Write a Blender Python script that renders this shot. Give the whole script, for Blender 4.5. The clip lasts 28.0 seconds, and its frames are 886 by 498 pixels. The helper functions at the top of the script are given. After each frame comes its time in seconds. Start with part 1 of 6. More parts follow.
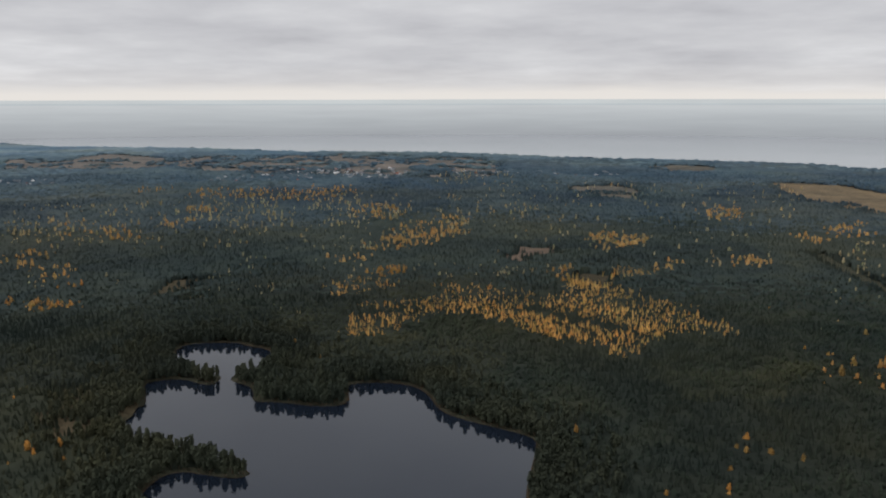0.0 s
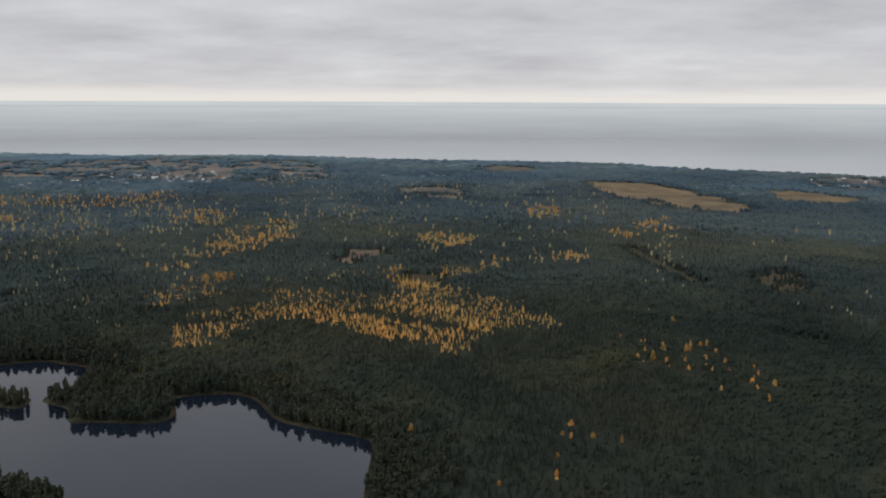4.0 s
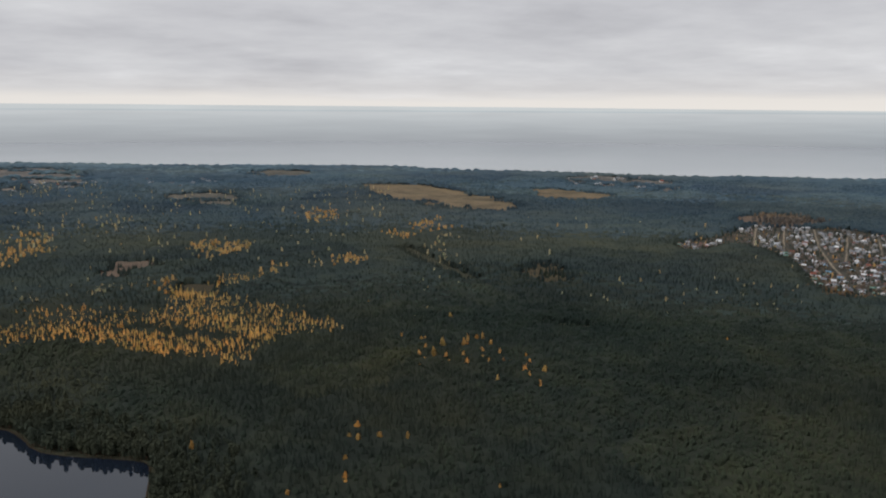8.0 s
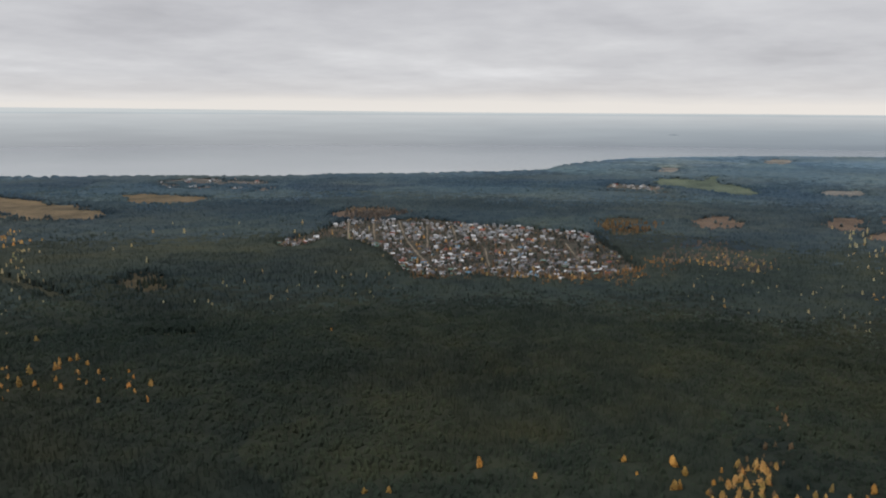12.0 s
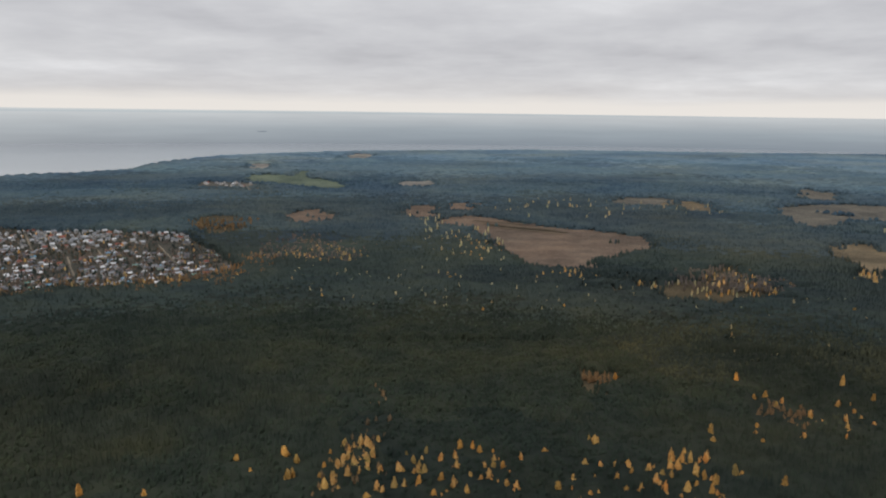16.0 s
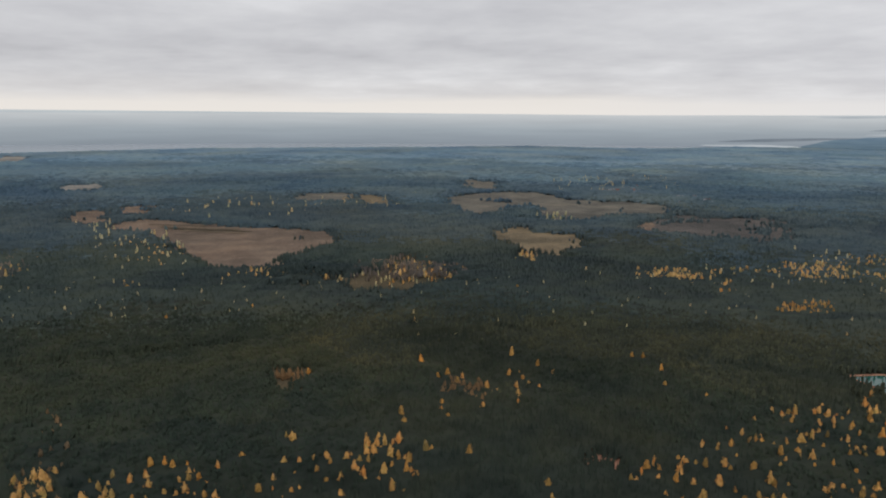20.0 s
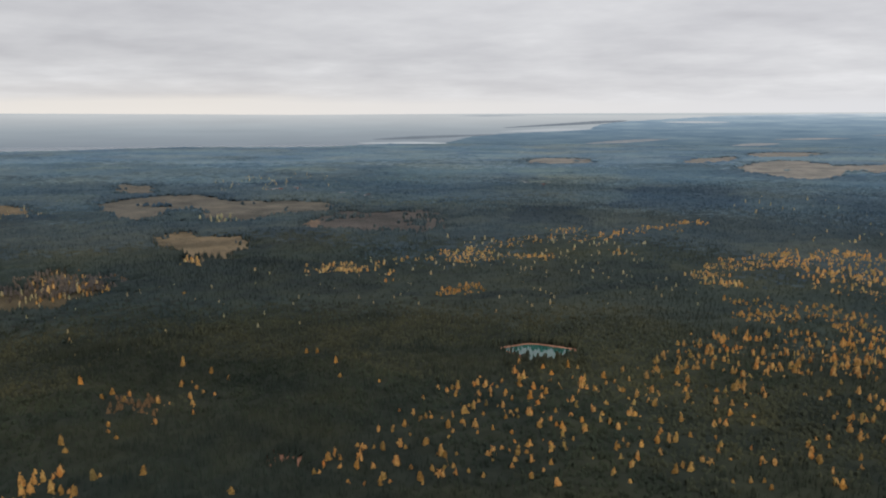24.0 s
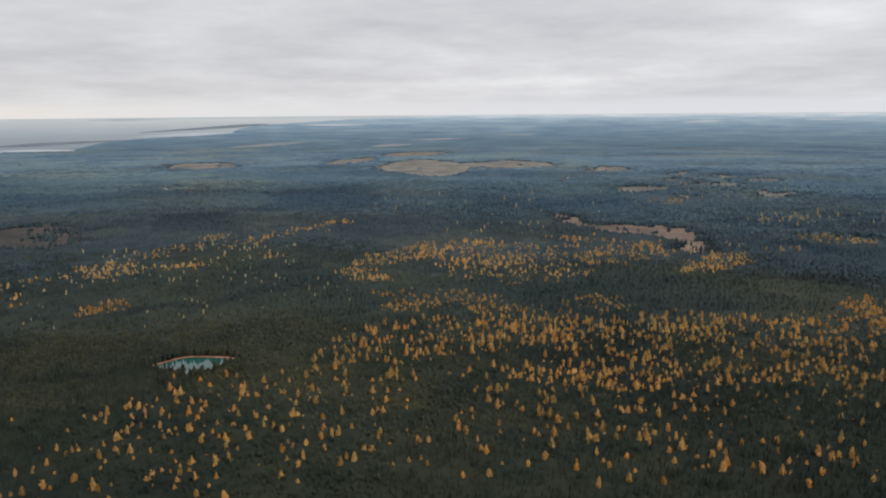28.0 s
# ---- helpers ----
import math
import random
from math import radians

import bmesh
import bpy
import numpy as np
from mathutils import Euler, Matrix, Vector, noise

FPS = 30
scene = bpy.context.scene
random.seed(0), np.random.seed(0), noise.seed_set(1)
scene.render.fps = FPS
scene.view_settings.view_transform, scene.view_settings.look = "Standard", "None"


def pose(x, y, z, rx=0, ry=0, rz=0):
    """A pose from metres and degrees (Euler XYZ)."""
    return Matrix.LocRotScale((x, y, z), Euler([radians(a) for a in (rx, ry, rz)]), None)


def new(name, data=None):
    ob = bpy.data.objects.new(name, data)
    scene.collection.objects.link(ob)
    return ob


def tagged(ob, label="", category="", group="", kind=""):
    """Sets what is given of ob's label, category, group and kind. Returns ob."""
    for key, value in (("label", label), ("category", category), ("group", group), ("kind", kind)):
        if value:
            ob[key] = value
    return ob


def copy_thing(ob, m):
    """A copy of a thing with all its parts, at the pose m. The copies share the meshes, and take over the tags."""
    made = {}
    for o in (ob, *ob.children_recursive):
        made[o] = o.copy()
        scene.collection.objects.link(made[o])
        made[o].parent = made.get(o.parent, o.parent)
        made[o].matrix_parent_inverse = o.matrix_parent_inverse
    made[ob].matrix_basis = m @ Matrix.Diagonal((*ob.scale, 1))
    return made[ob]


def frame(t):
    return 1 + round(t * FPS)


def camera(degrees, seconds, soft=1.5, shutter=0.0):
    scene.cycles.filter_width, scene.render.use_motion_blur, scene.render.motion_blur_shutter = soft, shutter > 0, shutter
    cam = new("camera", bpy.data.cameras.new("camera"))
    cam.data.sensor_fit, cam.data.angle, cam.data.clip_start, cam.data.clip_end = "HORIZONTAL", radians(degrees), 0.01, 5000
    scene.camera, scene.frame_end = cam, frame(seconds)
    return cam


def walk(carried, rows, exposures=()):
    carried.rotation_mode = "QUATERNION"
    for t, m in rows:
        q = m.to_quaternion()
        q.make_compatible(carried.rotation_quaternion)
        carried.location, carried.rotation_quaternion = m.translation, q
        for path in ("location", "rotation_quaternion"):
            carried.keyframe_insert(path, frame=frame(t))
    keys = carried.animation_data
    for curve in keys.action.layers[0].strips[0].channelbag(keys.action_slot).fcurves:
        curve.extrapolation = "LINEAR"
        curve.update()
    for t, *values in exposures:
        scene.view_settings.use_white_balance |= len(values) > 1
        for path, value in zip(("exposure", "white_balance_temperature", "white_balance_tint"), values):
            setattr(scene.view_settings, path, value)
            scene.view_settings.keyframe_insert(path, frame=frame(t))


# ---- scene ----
# ---- the camera: it hangs at one spot, 180 m up, and turns to its right ----
EYE = 180.0
cam = camera(55.72, 28.0, soft=2.1)
TURNS = [  # seconds, yaw, pitch, lean
    (0, 0.00, -9.86, 0.06),
    (0.5, -1.69, -9.88, -0.01),
    (1, -3.22, -9.87, -0.04),
    (1.5, -4.68, -9.85, -0.10),
    (2, -6.13, -9.84, -0.09),
    (2.5, -7.54, -9.82, -0.14),
    (3, -8.92, -9.77, -0.17),
    (3.5, -10.42, -9.73, -0.19),
    (5.5, -15.27, -9.56, -0.19),
    (6, -16.81, -9.53, -0.23),
    (6.5, -19.10, -9.50, -0.32),
    (7, -21.75, -9.46, -0.36),
    (7.5, -24.38, -9.43, -0.35),
    (8, -26.98, -9.40, -0.33),
    (8.5, -29.70, -9.38, -0.29),
    (9, -32.59, -9.37, -0.27),
    (9.5, -35.69, -9.34, -0.27),
    (10, -39.43, -9.31, -0.28),
    (10.5, -43.09, -9.29, -0.31),
    (11, -46.75, -9.27, -0.32),
    (11.5, -50.47, -9.22, -0.34),
    (12, -54.09, -9.19, -0.29),
    (12.5, -57.64, -9.15, -0.33),
    (14.5, -71.37, -9.18, -0.55),
    (15, -74.72, -9.19, -0.54),
    (15.5, -78.12, -9.22, -0.52),
    (16, -81.46, -9.21, -0.57),
    (16.5, -84.81, -9.21, -0.51),
    (17, -87.99, -9.20, -0.48),
    (17.5, -90.31, -9.20, -0.47),
    (18, -92.70, -9.20, -0.42),
    (18.5, -95.22, -9.22, -0.42),
    (19, -97.89, -9.23, -0.39),
    (19.5, -100.72, -9.24, -0.33),
    (20, -103.01, -9.25, -0.32),
    (20.5, -106.18, -9.26, -0.29),
    (21, -109.23, -9.27, -0.25),
    (21.5, -112.51, -9.27, -0.30),
    (23.5, -122.94, -9.22, -0.08),
    (24, -125.72, -9.21, -0.05),
    (24.5, -128.81, -9.18, -0.00),
    (25, -131.82, -9.14, 0.06),
    (25.5, -134.86, -9.12, 0.10),
    (26, -137.82, -9.11, 0.18),
    (26.5, -140.63, -9.10, 0.09),
    (27, -143.72, -9.07, 0.17),
    (27.5, -146.78, -9.03, 0.17),
    (28, -149.54, -9.03, 0.28),
]
walk(cam, [(t, pose(0, 0, EYE, 90 + pitch, 0, yaw) @ pose(0, 0, 0, 0, 0, -lean)) for t, yaw, pitch, lean in TURNS], [(0.0, 0.0, 6345, 10), (28.0, 0.0, 6345, 10)])

# ---- sky and sun: closed overcast, a bright gap over the sea's horizon ----
SKY_GAIN = 1.0
world = bpy.data.worlds.new("sky")
scene.world = world
world.use_nodes = True
nt = world.node_tree
nt.nodes.clear()


def wmath(op, a, b=None, clamp=False):
    node = nt.nodes.new("ShaderNodeMath")
    node.operation, node.use_clamp = op, clamp
    for i, v in enumerate((a, b)):
        if v is None:
            continue
        if isinstance(v, (int, float)):
            node.inputs[i].default_value = v
        else:
            nt.links.new(v, node.inputs[i])
    return node.outputs[0]


def wmix(fac, a, b, blend="MIX"):
    node = nt.nodes.new("ShaderNodeMix")
    node.data_type, node.blend_type = "RGBA", blend
    for i, v in ((0, fac), (6, a), (7, b)):
        if isinstance(v, (int, float, tuple)):
            node.inputs[i].default_value = v
        else:
            nt.links.new(v, node.inputs[i])
    return node.outputs[2]


def wramp(fac, stops):
    node = nt.nodes.new("ShaderNodeValToRGB")
    while len(node.color_ramp.elements) < len(stops):
        node.color_ramp.elements.new(0.5)
    for e, (p, c) in zip(node.color_ramp.elements, stops):
        e.position, e.color = p, (*c, 1)
    nt.links.new(fac, node.inputs[0])
    return node.outputs[0]


coord = nt.nodes.new("ShaderNodeTexCoord").outputs["Generated"]
sep = nt.nodes.new("ShaderNodeSeparateXYZ")
nt.links.new(coord, sep.inputs[0])
up = wmath("MAXIMUM", sep.outputs[2], 0.0)
flat = wmath("ADD", up, 0.11)
cx, cy = wmath("DIVIDE", sep.outputs[0], flat), wmath("DIVIDE", sep.outputs[1], flat)
comb = nt.nodes.new("ShaderNodeCombineXYZ")
nt.links.new(cx, comb.inputs[0])
nt.links.new(cy, comb.inputs[1])


def wnoise(scale, detail, rough=0.55, stretch=(1, 1, 1), shift=(0, 0, 0)):
    m = nt.nodes.new("ShaderNodeMapping")
    m.inputs["Scale"].default_value, m.inputs["Location"].default_value = stretch, shift
    nt.links.new(comb.outputs[0], m.inputs[0])
    n = nt.nodes.new("ShaderNodeTexNoise")
    n.inputs["Scale"].default_value, n.inputs["Detail"].default_value, n.inputs["Roughness"].default_value = scale, detail, rough
    nt.links.new(m.outputs[0], n.inputs["Vector"])
    return n.outputs["Fac"]


big, small = wnoise(0.42, 5.0), wnoise(1.5, 6.0, 0.6, (1, 1, 1), (7, 3, 0))
cloud = wmath("ADD", wmath("MULTIPLY", big, 0.65), wmath("MULTIPLY", small, 0.35))
grey = wramp(cloud, [(0.32, (0.455, 0.448, 0.465)), (0.44, (0.56, 0.552, 0.566)), (0.56, (0.655, 0.646, 0.652)), (0.68, (0.78, 0.77, 0.772))])
# the gap: warm and light over the sea, from north round to the south east; dull inland
ragged = wmath("ADD", up, wmath("MULTIPLY", wmath("SUBTRACT", big, 0.5), 0.025))
gap = wramp(ragged, [(0.0, (1, 1, 1)), (0.012, (0.9, 0.9, 0.9)), (0.022, (0.25, 0.25, 0.25)), (0.045, (0, 0, 0))])
inland = wmath("MULTIPLY", wmath("ADD", wmath("MULTIPLY", sep.outputs[1], -1.0), -0.35), 1.6, True)
warm = wmix(inland, (0.84, 0.79, 0.73, 1), (0.66, 0.66, 0.68, 1))
overcast = wmix(gap, grey, warm)
overcast = wmix(wmath("MULTIPLY", inland, 0.5), overcast, wmix(1.0, overcast, (1.28, 1.28, 1.28, 1), "MULTIPLY"))
air = nt.nodes.new("ShaderNodeTexSky")
air.sky_type, air.sun_disc = "NISHITA", False
air.sun_elevation, air.sun_rotation = radians(48), radians(80)
thin = wmix(1.0, air.outputs[0], (0.1, 0.1, 0.1, 1), "MULTIPLY")
final = wmix(0.97, thin, overcast)
bg = nt.nodes.new("ShaderNodeBackground")
bg.inputs[1].default_value = SKY_GAIN
nt.links.new(final, bg.inputs[0])
out = nt.nodes.new("ShaderNodeOutputWorld")
nt.links.new(bg.outputs[0], out.inputs[0])

sun = new("sun", bpy.data.lights.new("sun", "SUN"))
sun.data.energy, sun.data.angle, sun.data.color = 1.5, radians(40), (1.0, 0.97, 0.93)
sun.matrix_world = pose(0, 0, 900, 42, 0, -100)

# ---- materials ----


class Mat:
    """A small node tree with a Principled shader."""

    def __init__(self, name, rough=0.8, metal=0.0, spec=0.3):
        self.m = bpy.data.materials.new(name)
        self.m.use_nodes = True
        self.t = self.m.node_tree
        self.b = self.t.nodes["Principled BSDF"]
        self.b.inputs["Roughness"].default_value = rough
        self.b.inputs["Metallic"].default_value = metal
        self.b.inputs["Specular IOR Level"].default_value = spec

    def link(self, a, b):
        self.t.links.new(a, b)

    def pos(self):
        return self.t.nodes.new("ShaderNodeNewGeometry").outputs["Position"]

    def noise(self, scale, detail=4.0, rough=0.55, stretch=None):
        n = self.t.nodes.new("ShaderNodeTexNoise")
        n.inputs["Scale"].default_value, n.inputs["Detail"].default_value, n.inputs["Roughness"].default_value = scale, detail, rough
        v = self.pos()
        if stretch:
            mp = self.t.nodes.new("ShaderNodeMapping")
            mp.inputs["Scale"].default_value = stretch
            self.link(v, mp.inputs[0])
            v = mp.outputs[0]
        self.link(v, n.inputs["Vector"])
        return n.outputs["Fac"]

    def island(self):
        return self.t.nodes.new("ShaderNodeNewGeometry").outputs["Random Per Island"]

    def obrandom(self):
        return self.t.nodes.new("ShaderNodeObjectInfo").outputs["Random"]

    def ramp(self, fac, *stops):
        r = self.t.nodes.new("ShaderNodeValToRGB")
        while len(r.color_ramp.elements) < len(stops):
            r.color_ramp.elements.new(0.5)
        for e, (p, c) in zip(r.color_ramp.elements, stops):
            e.position, e.color = p, (*c, 1)
        self.link(fac, r.inputs[0])
        return r.outputs[0]

    def mix(self, fac, a, b, blend="MIX"):
        n = self.t.nodes.new("ShaderNodeMix")
        n.data_type, n.blend_type = "RGBA", blend
        for i, v in ((0, fac), (6, a), (7, b)):
            if isinstance(v, (int, float)):
                n.inputs[i].default_value = v
            elif isinstance(v, tuple):
                n.inputs[i].default_value = (*v, 1)
            else:
                self.link(v, n.inputs[i])
        return n.outputs[2]

    def color(self, c):
        if isinstance(c, tuple):
            self.b.inputs["Base Color"].default_value = (*c, 1)
        else:
            self.link(c, self.b.inputs["Base Color"])
        return self

    def bump(self, height, strength=0.3, distance=0.1):
        n = self.t.nodes.new("ShaderNodeBump")
        n.inputs["Strength"].default_value, n.inputs["Distance"].default_value = strength, distance
        self.link(height, n.inputs["Height"])
        self.link(n.outputs[0], self.b.inputs["Normal"])
        return self


def scaled(c, k):
    return tuple(v * k for v in c)


def foliage(name, dark, mid, light, stand=0.006, rough=0.9, tones=False, hues=False, lift=(0.42, 0.85)):
    """Needles or leaves: clump by clump, tree by tree, and stand by stand."""
    a = Mat(name, rough, spec=0.1)
    leaf = a.ramp(a.island(), (0.0, dark), (0.5, mid), (1.0, light))
    tree = a.ramp(a.noise(0.11, 2.0), (0.36, scaled(mid, 0.75)), (0.64, scaled(light, 1.1)))
    both = a.mix(0.5, leaf, tree)
    wood = a.ramp(a.noise(stand, 4.0, 0.6), (0.36, (0.74, 0.78, 0.80)), (0.5, (1, 1, 1)), (0.66, (1.22, 1.12, 0.98)))
    patchy = a.ramp(a.noise(0.0023, 3.0, 0.5), (0.40, (0.92, 1.0, 1.06)), (0.55, (1, 1, 1)), (0.68, (1.14, 1.04, 0.93)))
    if tones:
        both = a.mix(1.0, both, a.ramp(a.obrandom(), (0.0, (0.60, 0.72, 0.85)), (0.3, (0.95, 0.86, 0.8)), (0.6, (1.0, 1.0, 1.0)), (1.0, (1.12, 1.2, 1.3))), "MULTIPLY")
    a.color(a.mix(1.0, a.mix(1.0, both, wood, "MULTIPLY"), patchy, "MULTIPLY"))
    last = a.b.inputs["Base Color"].links[0].from_socket
    if hues:
        last = a.mix(1.0, last, a.ramp(a.noise(0.17, 1.0), (0.34, (1.02, 0.80, 0.62)), (0.45, (1, 1, 1)), (0.55, (1.06, 1.03, 0.95)), (0.66, (0.72, 0.86, 0.80))), "MULTIPLY")
    else:
        glade = a.ramp(a.noise(0.03, 3.0, 0.6), (0.34, (0.80, 0.84, 0.88)), (0.5, (1, 1, 1)), (0.66, (1.16, 1.10, 1.0)))
        last = a.mix(1.0, last, glade, "MULTIPLY")
        cells = a.t.nodes.new("ShaderNodeTexVoronoi")
        cells.inputs["Scale"].default_value = 0.0045
        bend = a.t.nodes.new("ShaderNodeTexNoise")
        bend.inputs["Scale"].default_value, bend.inputs["Detail"].default_value = 0.012, 3.0
        a.link(a.pos(), bend.inputs["Vector"])
        warp = a.t.nodes.new("ShaderNodeVectorMath")
        warp.operation = "MULTIPLY_ADD"
        warp.inputs[1].default_value = (130, 130, 0)
        a.link(bend.outputs["Color"], warp.inputs[0])
        a.link(a.pos(), warp.inputs[2])
        a.link(warp.outputs[0], cells.inputs["Vector"])
        pick = a.t.nodes.new("ShaderNodeSeparateColor")
        a.link(cells.outputs["Color"], pick.inputs[0])
        last = a.mix(1.0, last, a.ramp(pick.outputs[0], (0.0, (0.76, 0.80, 0.86)), (0.3, (0.92, 0.96, 0.98)), (0.6, (1.02, 1.02, 1.0)), (1.0, (1.16, 1.13, 1.04))), "MULTIPLY")
    a.color(last)
    soft = a.t.nodes.new("ShaderNodeVectorMath")
    soft.operation = "MULTIPLY_ADD"
    a.link(a.t.nodes.new("ShaderNodeNewGeometry").outputs["Normal"], soft.inputs[0])
    soft.inputs[1].default_value, soft.inputs[2].default_value = (lift[0],) * 3, (0, 0, lift[1])
    unit = a.t.nodes.new("ShaderNodeVectorMath")
    unit.operation = "NORMALIZE"
    a.link(soft.outputs[0], unit.inputs[0])
    a.link(unit.outputs[0], a.b.inputs["Normal"])
    leafy = a.t.nodes.new("ShaderNodeBsdfTranslucent")
    a.link(a.b.inputs["Base Color"].links[0].from_socket, leafy.inputs["Color"])
    a.link(unit.outputs[0], leafy.inputs["Normal"])
    both_sides = a.t.nodes.new("ShaderNodeMixShader")
    both_sides.inputs[0].default_value = 0.28
    a.link(a.b.outputs[0], both_sides.inputs[1])
    a.link(leafy.outputs[0], both_sides.inputs[2])
    a.link(both_sides.outputs[0], a.t.nodes["Material Output"].inputs["Surface"])
    return a.m


PINE = foliage("pine_needles", (0.032, 0.042, 0.030), (0.038, 0.049, 0.035), (0.046, 0.058, 0.042))
BOGPINE = foliage("bog_pine_needles", (0.046, 0.052, 0.036), (0.056, 0.063, 0.043), (0.068, 0.075, 0.051))
SPRUCE = foliage("spruce_needles", (0.032, 0.041, 0.031), (0.038, 0.048, 0.036), (0.046, 0.056, 0.042))
# haze put into the base colour: each wood paler and bluer with range
HAZED_GREENWOOD = foliage("green_conifers_hazed", (0.054, 0.068, 0.059), (0.062, 0.078, 0.067), (0.071, 0.088, 0.076), 0.005, lift=(0.2, 1.0))
HAZED_MIDWOOD = foliage("middle_conifers_hazed", (0.070, 0.098, 0.113), (0.078, 0.109, 0.126), (0.088, 0.121, 0.138), 0.004, lift=(0.2, 1.0))
HAZED_BLUEWOOD = foliage("distant_conifers_hazed", (0.077, 0.117, 0.150), (0.087, 0.130, 0.163), (0.099, 0.144, 0.178), 0.003, lift=(0.2, 1.0))
HAZED_FARWOOD = foliage("far_conifers_hazed", (0.112, 0.172, 0.218), (0.125, 0.188, 0.234), (0.140, 0.205, 0.252), 0.002, lift=(0.2, 1.0))
HAZEWOOD = foliage("faint_conifers_hazed", (0.168, 0.245, 0.311), (0.186, 0.267, 0.334), (0.206, 0.289, 0.356), 0.002, lift=(0.2, 1.0))
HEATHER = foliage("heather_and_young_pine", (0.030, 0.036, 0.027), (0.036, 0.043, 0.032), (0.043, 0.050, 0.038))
# the same scrub farther off, with haze mixed into its base colour
HAZED_GREENSCRUB = foliage("green_scrub_hazed", (0.041, 0.052, 0.045), (0.047, 0.060, 0.052), (0.054, 0.068, 0.059), 0.005, lift=(0.2, 1.0))
HAZED_MIDSCRUB = foliage("grey_green_scrub_hazed", (0.056, 0.079, 0.089), (0.063, 0.088, 0.100), (0.071, 0.098, 0.110), 0.004, lift=(0.2, 1.0))
GOLD = foliage("golden_birch_leaves", (0.33, 0.178, 0.060), (0.47, 0.258, 0.086), (0.63, 0.37, 0.135), 0.01, hues=True, lift=(0.75, 0.45))
LARCH = foliage("golden_larch_needles", (0.48, 0.285, 0.095), (0.65, 0.39, 0.130), (0.82, 0.53, 0.20), 0.02, hues=True, lift=(0.75, 0.45))
LONEGOLD = foliage("birch_leaves_turning", (0.28, 0.150, 0.046), (0.43, 0.234, 0.068), (0.60, 0.345, 0.105), 0.03, tones=True, lift=(0.75, 0.45))
# gold for distant birches, paled by haze put into the leaf colour
HAZED_GOLD = foliage("hazed_golden_leaves", (0.36, 0.222, 0.088), (0.50, 0.310, 0.122), (0.64, 0.415, 0.180), 0.01, hues=True, lift=(0.75, 0.45))
PALE = foliage("pale_yellow_leaves", (0.36, 0.30, 0.165), (0.48, 0.41, 0.235), (0.60, 0.52, 0.32), 0.01, hues=True)
RUST = foliage("rusty_leaves", (0.140, 0.085, 0.046), (0.190, 0.118, 0.064), (0.25, 0.160, 0.090), 0.01)
BARE = foliage("bare_twigs", (0.115, 0.090, 0.074), (0.160, 0.126, 0.102), (0.208, 0.166, 0.136), 0.01)

a = Mat("pine_bark", 0.9)
PINEBARK = a.color(a.ramp(a.noise(1.2), (0.35, (0.07, 0.045, 0.03)), (0.65, (0.16, 0.095, 0.055)))).m
a = Mat("birch_bark", 0.8)
BIRCHBARK = a.color(a.ramp(a.noise(2.5, 4, 0.7, (1, 1, 3)), (0.4, (0.10, 0.09, 0.08)), (0.5, (0.55, 0.52, 0.48)))).m

a = Mat("forest_floor", 0.95, spec=0.1)
near_f = a.ramp(a.noise(0.08, 6, 0.65), (0.33, (0.036, 0.038, 0.025)), (0.52, (0.048, 0.049, 0.032)), (0.72, (0.066, 0.060, 0.039)))
FLOOR = a.color(near_f).bump(a.noise(0.4, 5, 0.7), 0.8, 1.5).m
# far forest floor, blue-green from the haze mixed into its colour
a = Mat("canopy_floor_hazed", 0.95, spec=0.1)
HAZED_FLOOR = a.color(a.ramp(a.noise(0.03, 6, 0.65), (0.3, (0.055, 0.080, 0.088)), (0.7, (0.080, 0.105, 0.110)))).bump(a.noise(0.15, 5, 0.7), 0.8, 3.0).m
a = Mat("shore_sedge", 0.95, spec=0.1)
SEDGE = a.color(a.ramp(a.noise(0.25, 5, 0.7), (0.38, (0.032, 0.028, 0.018)), (0.60, (0.055, 0.038, 0.022)), (0.75, (0.13, 0.072, 0.036)))).bump(a.noise(1.5), 0.6, 0.4).m


def grassland(name, dark, mid, light, size=0.02):
    a = Mat(name, 0.95, spec=0.1)
    base = a.ramp(a.noise(size, 6, 0.65), (0.32, dark), (0.5, mid), (0.7, light))
    fine = a.ramp(a.noise(0.25, 4, 0.7), (0.3, (0.72, 0.72, 0.72)), (0.7, (1.18, 1.15, 1.1)))
    damp = a.ramp(a.noise(0.0075, 5, 0.7), (0.38, (0.62, 0.66, 0.68)), (0.52, (1, 1, 1)), (0.66, (1.16, 1.12, 1.06)))
    base = a.mix(1.0, base, damp, "MULTIPLY")
    a.color(a.mix(1.0, base, fine, "MULTIPLY")).bump(a.noise(0.5, 4, 0.7), 0.6, 0.6)
    return a.m


STRAW = grassland("straw_meadow", (0.11, 0.088, 0.058), (0.160, 0.125, 0.080), (0.205, 0.160, 0.103))
BOG = grassland("russet_bog", (0.106, 0.077, 0.059), (0.148, 0.109, 0.083), (0.190, 0.143, 0.108))
HAYFIELD = grassland("faded_hayfield", (0.085, 0.082, 0.072), (0.122, 0.113, 0.096), (0.160, 0.147, 0.124))
GREEN = grassland("green_crop", (0.088, 0.114, 0.088), (0.116, 0.147, 0.109), (0.142, 0.172, 0.126))
# two far field covers, greyed by haze painted into the base colour
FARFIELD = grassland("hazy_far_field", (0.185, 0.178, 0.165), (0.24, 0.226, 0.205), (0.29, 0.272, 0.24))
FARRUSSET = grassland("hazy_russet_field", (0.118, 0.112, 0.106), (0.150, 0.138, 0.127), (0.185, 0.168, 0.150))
SCRUB = grassland("dull_scrubland", (0.066, 0.064, 0.062), (0.088, 0.080, 0.075), (0.115, 0.100, 0.092))
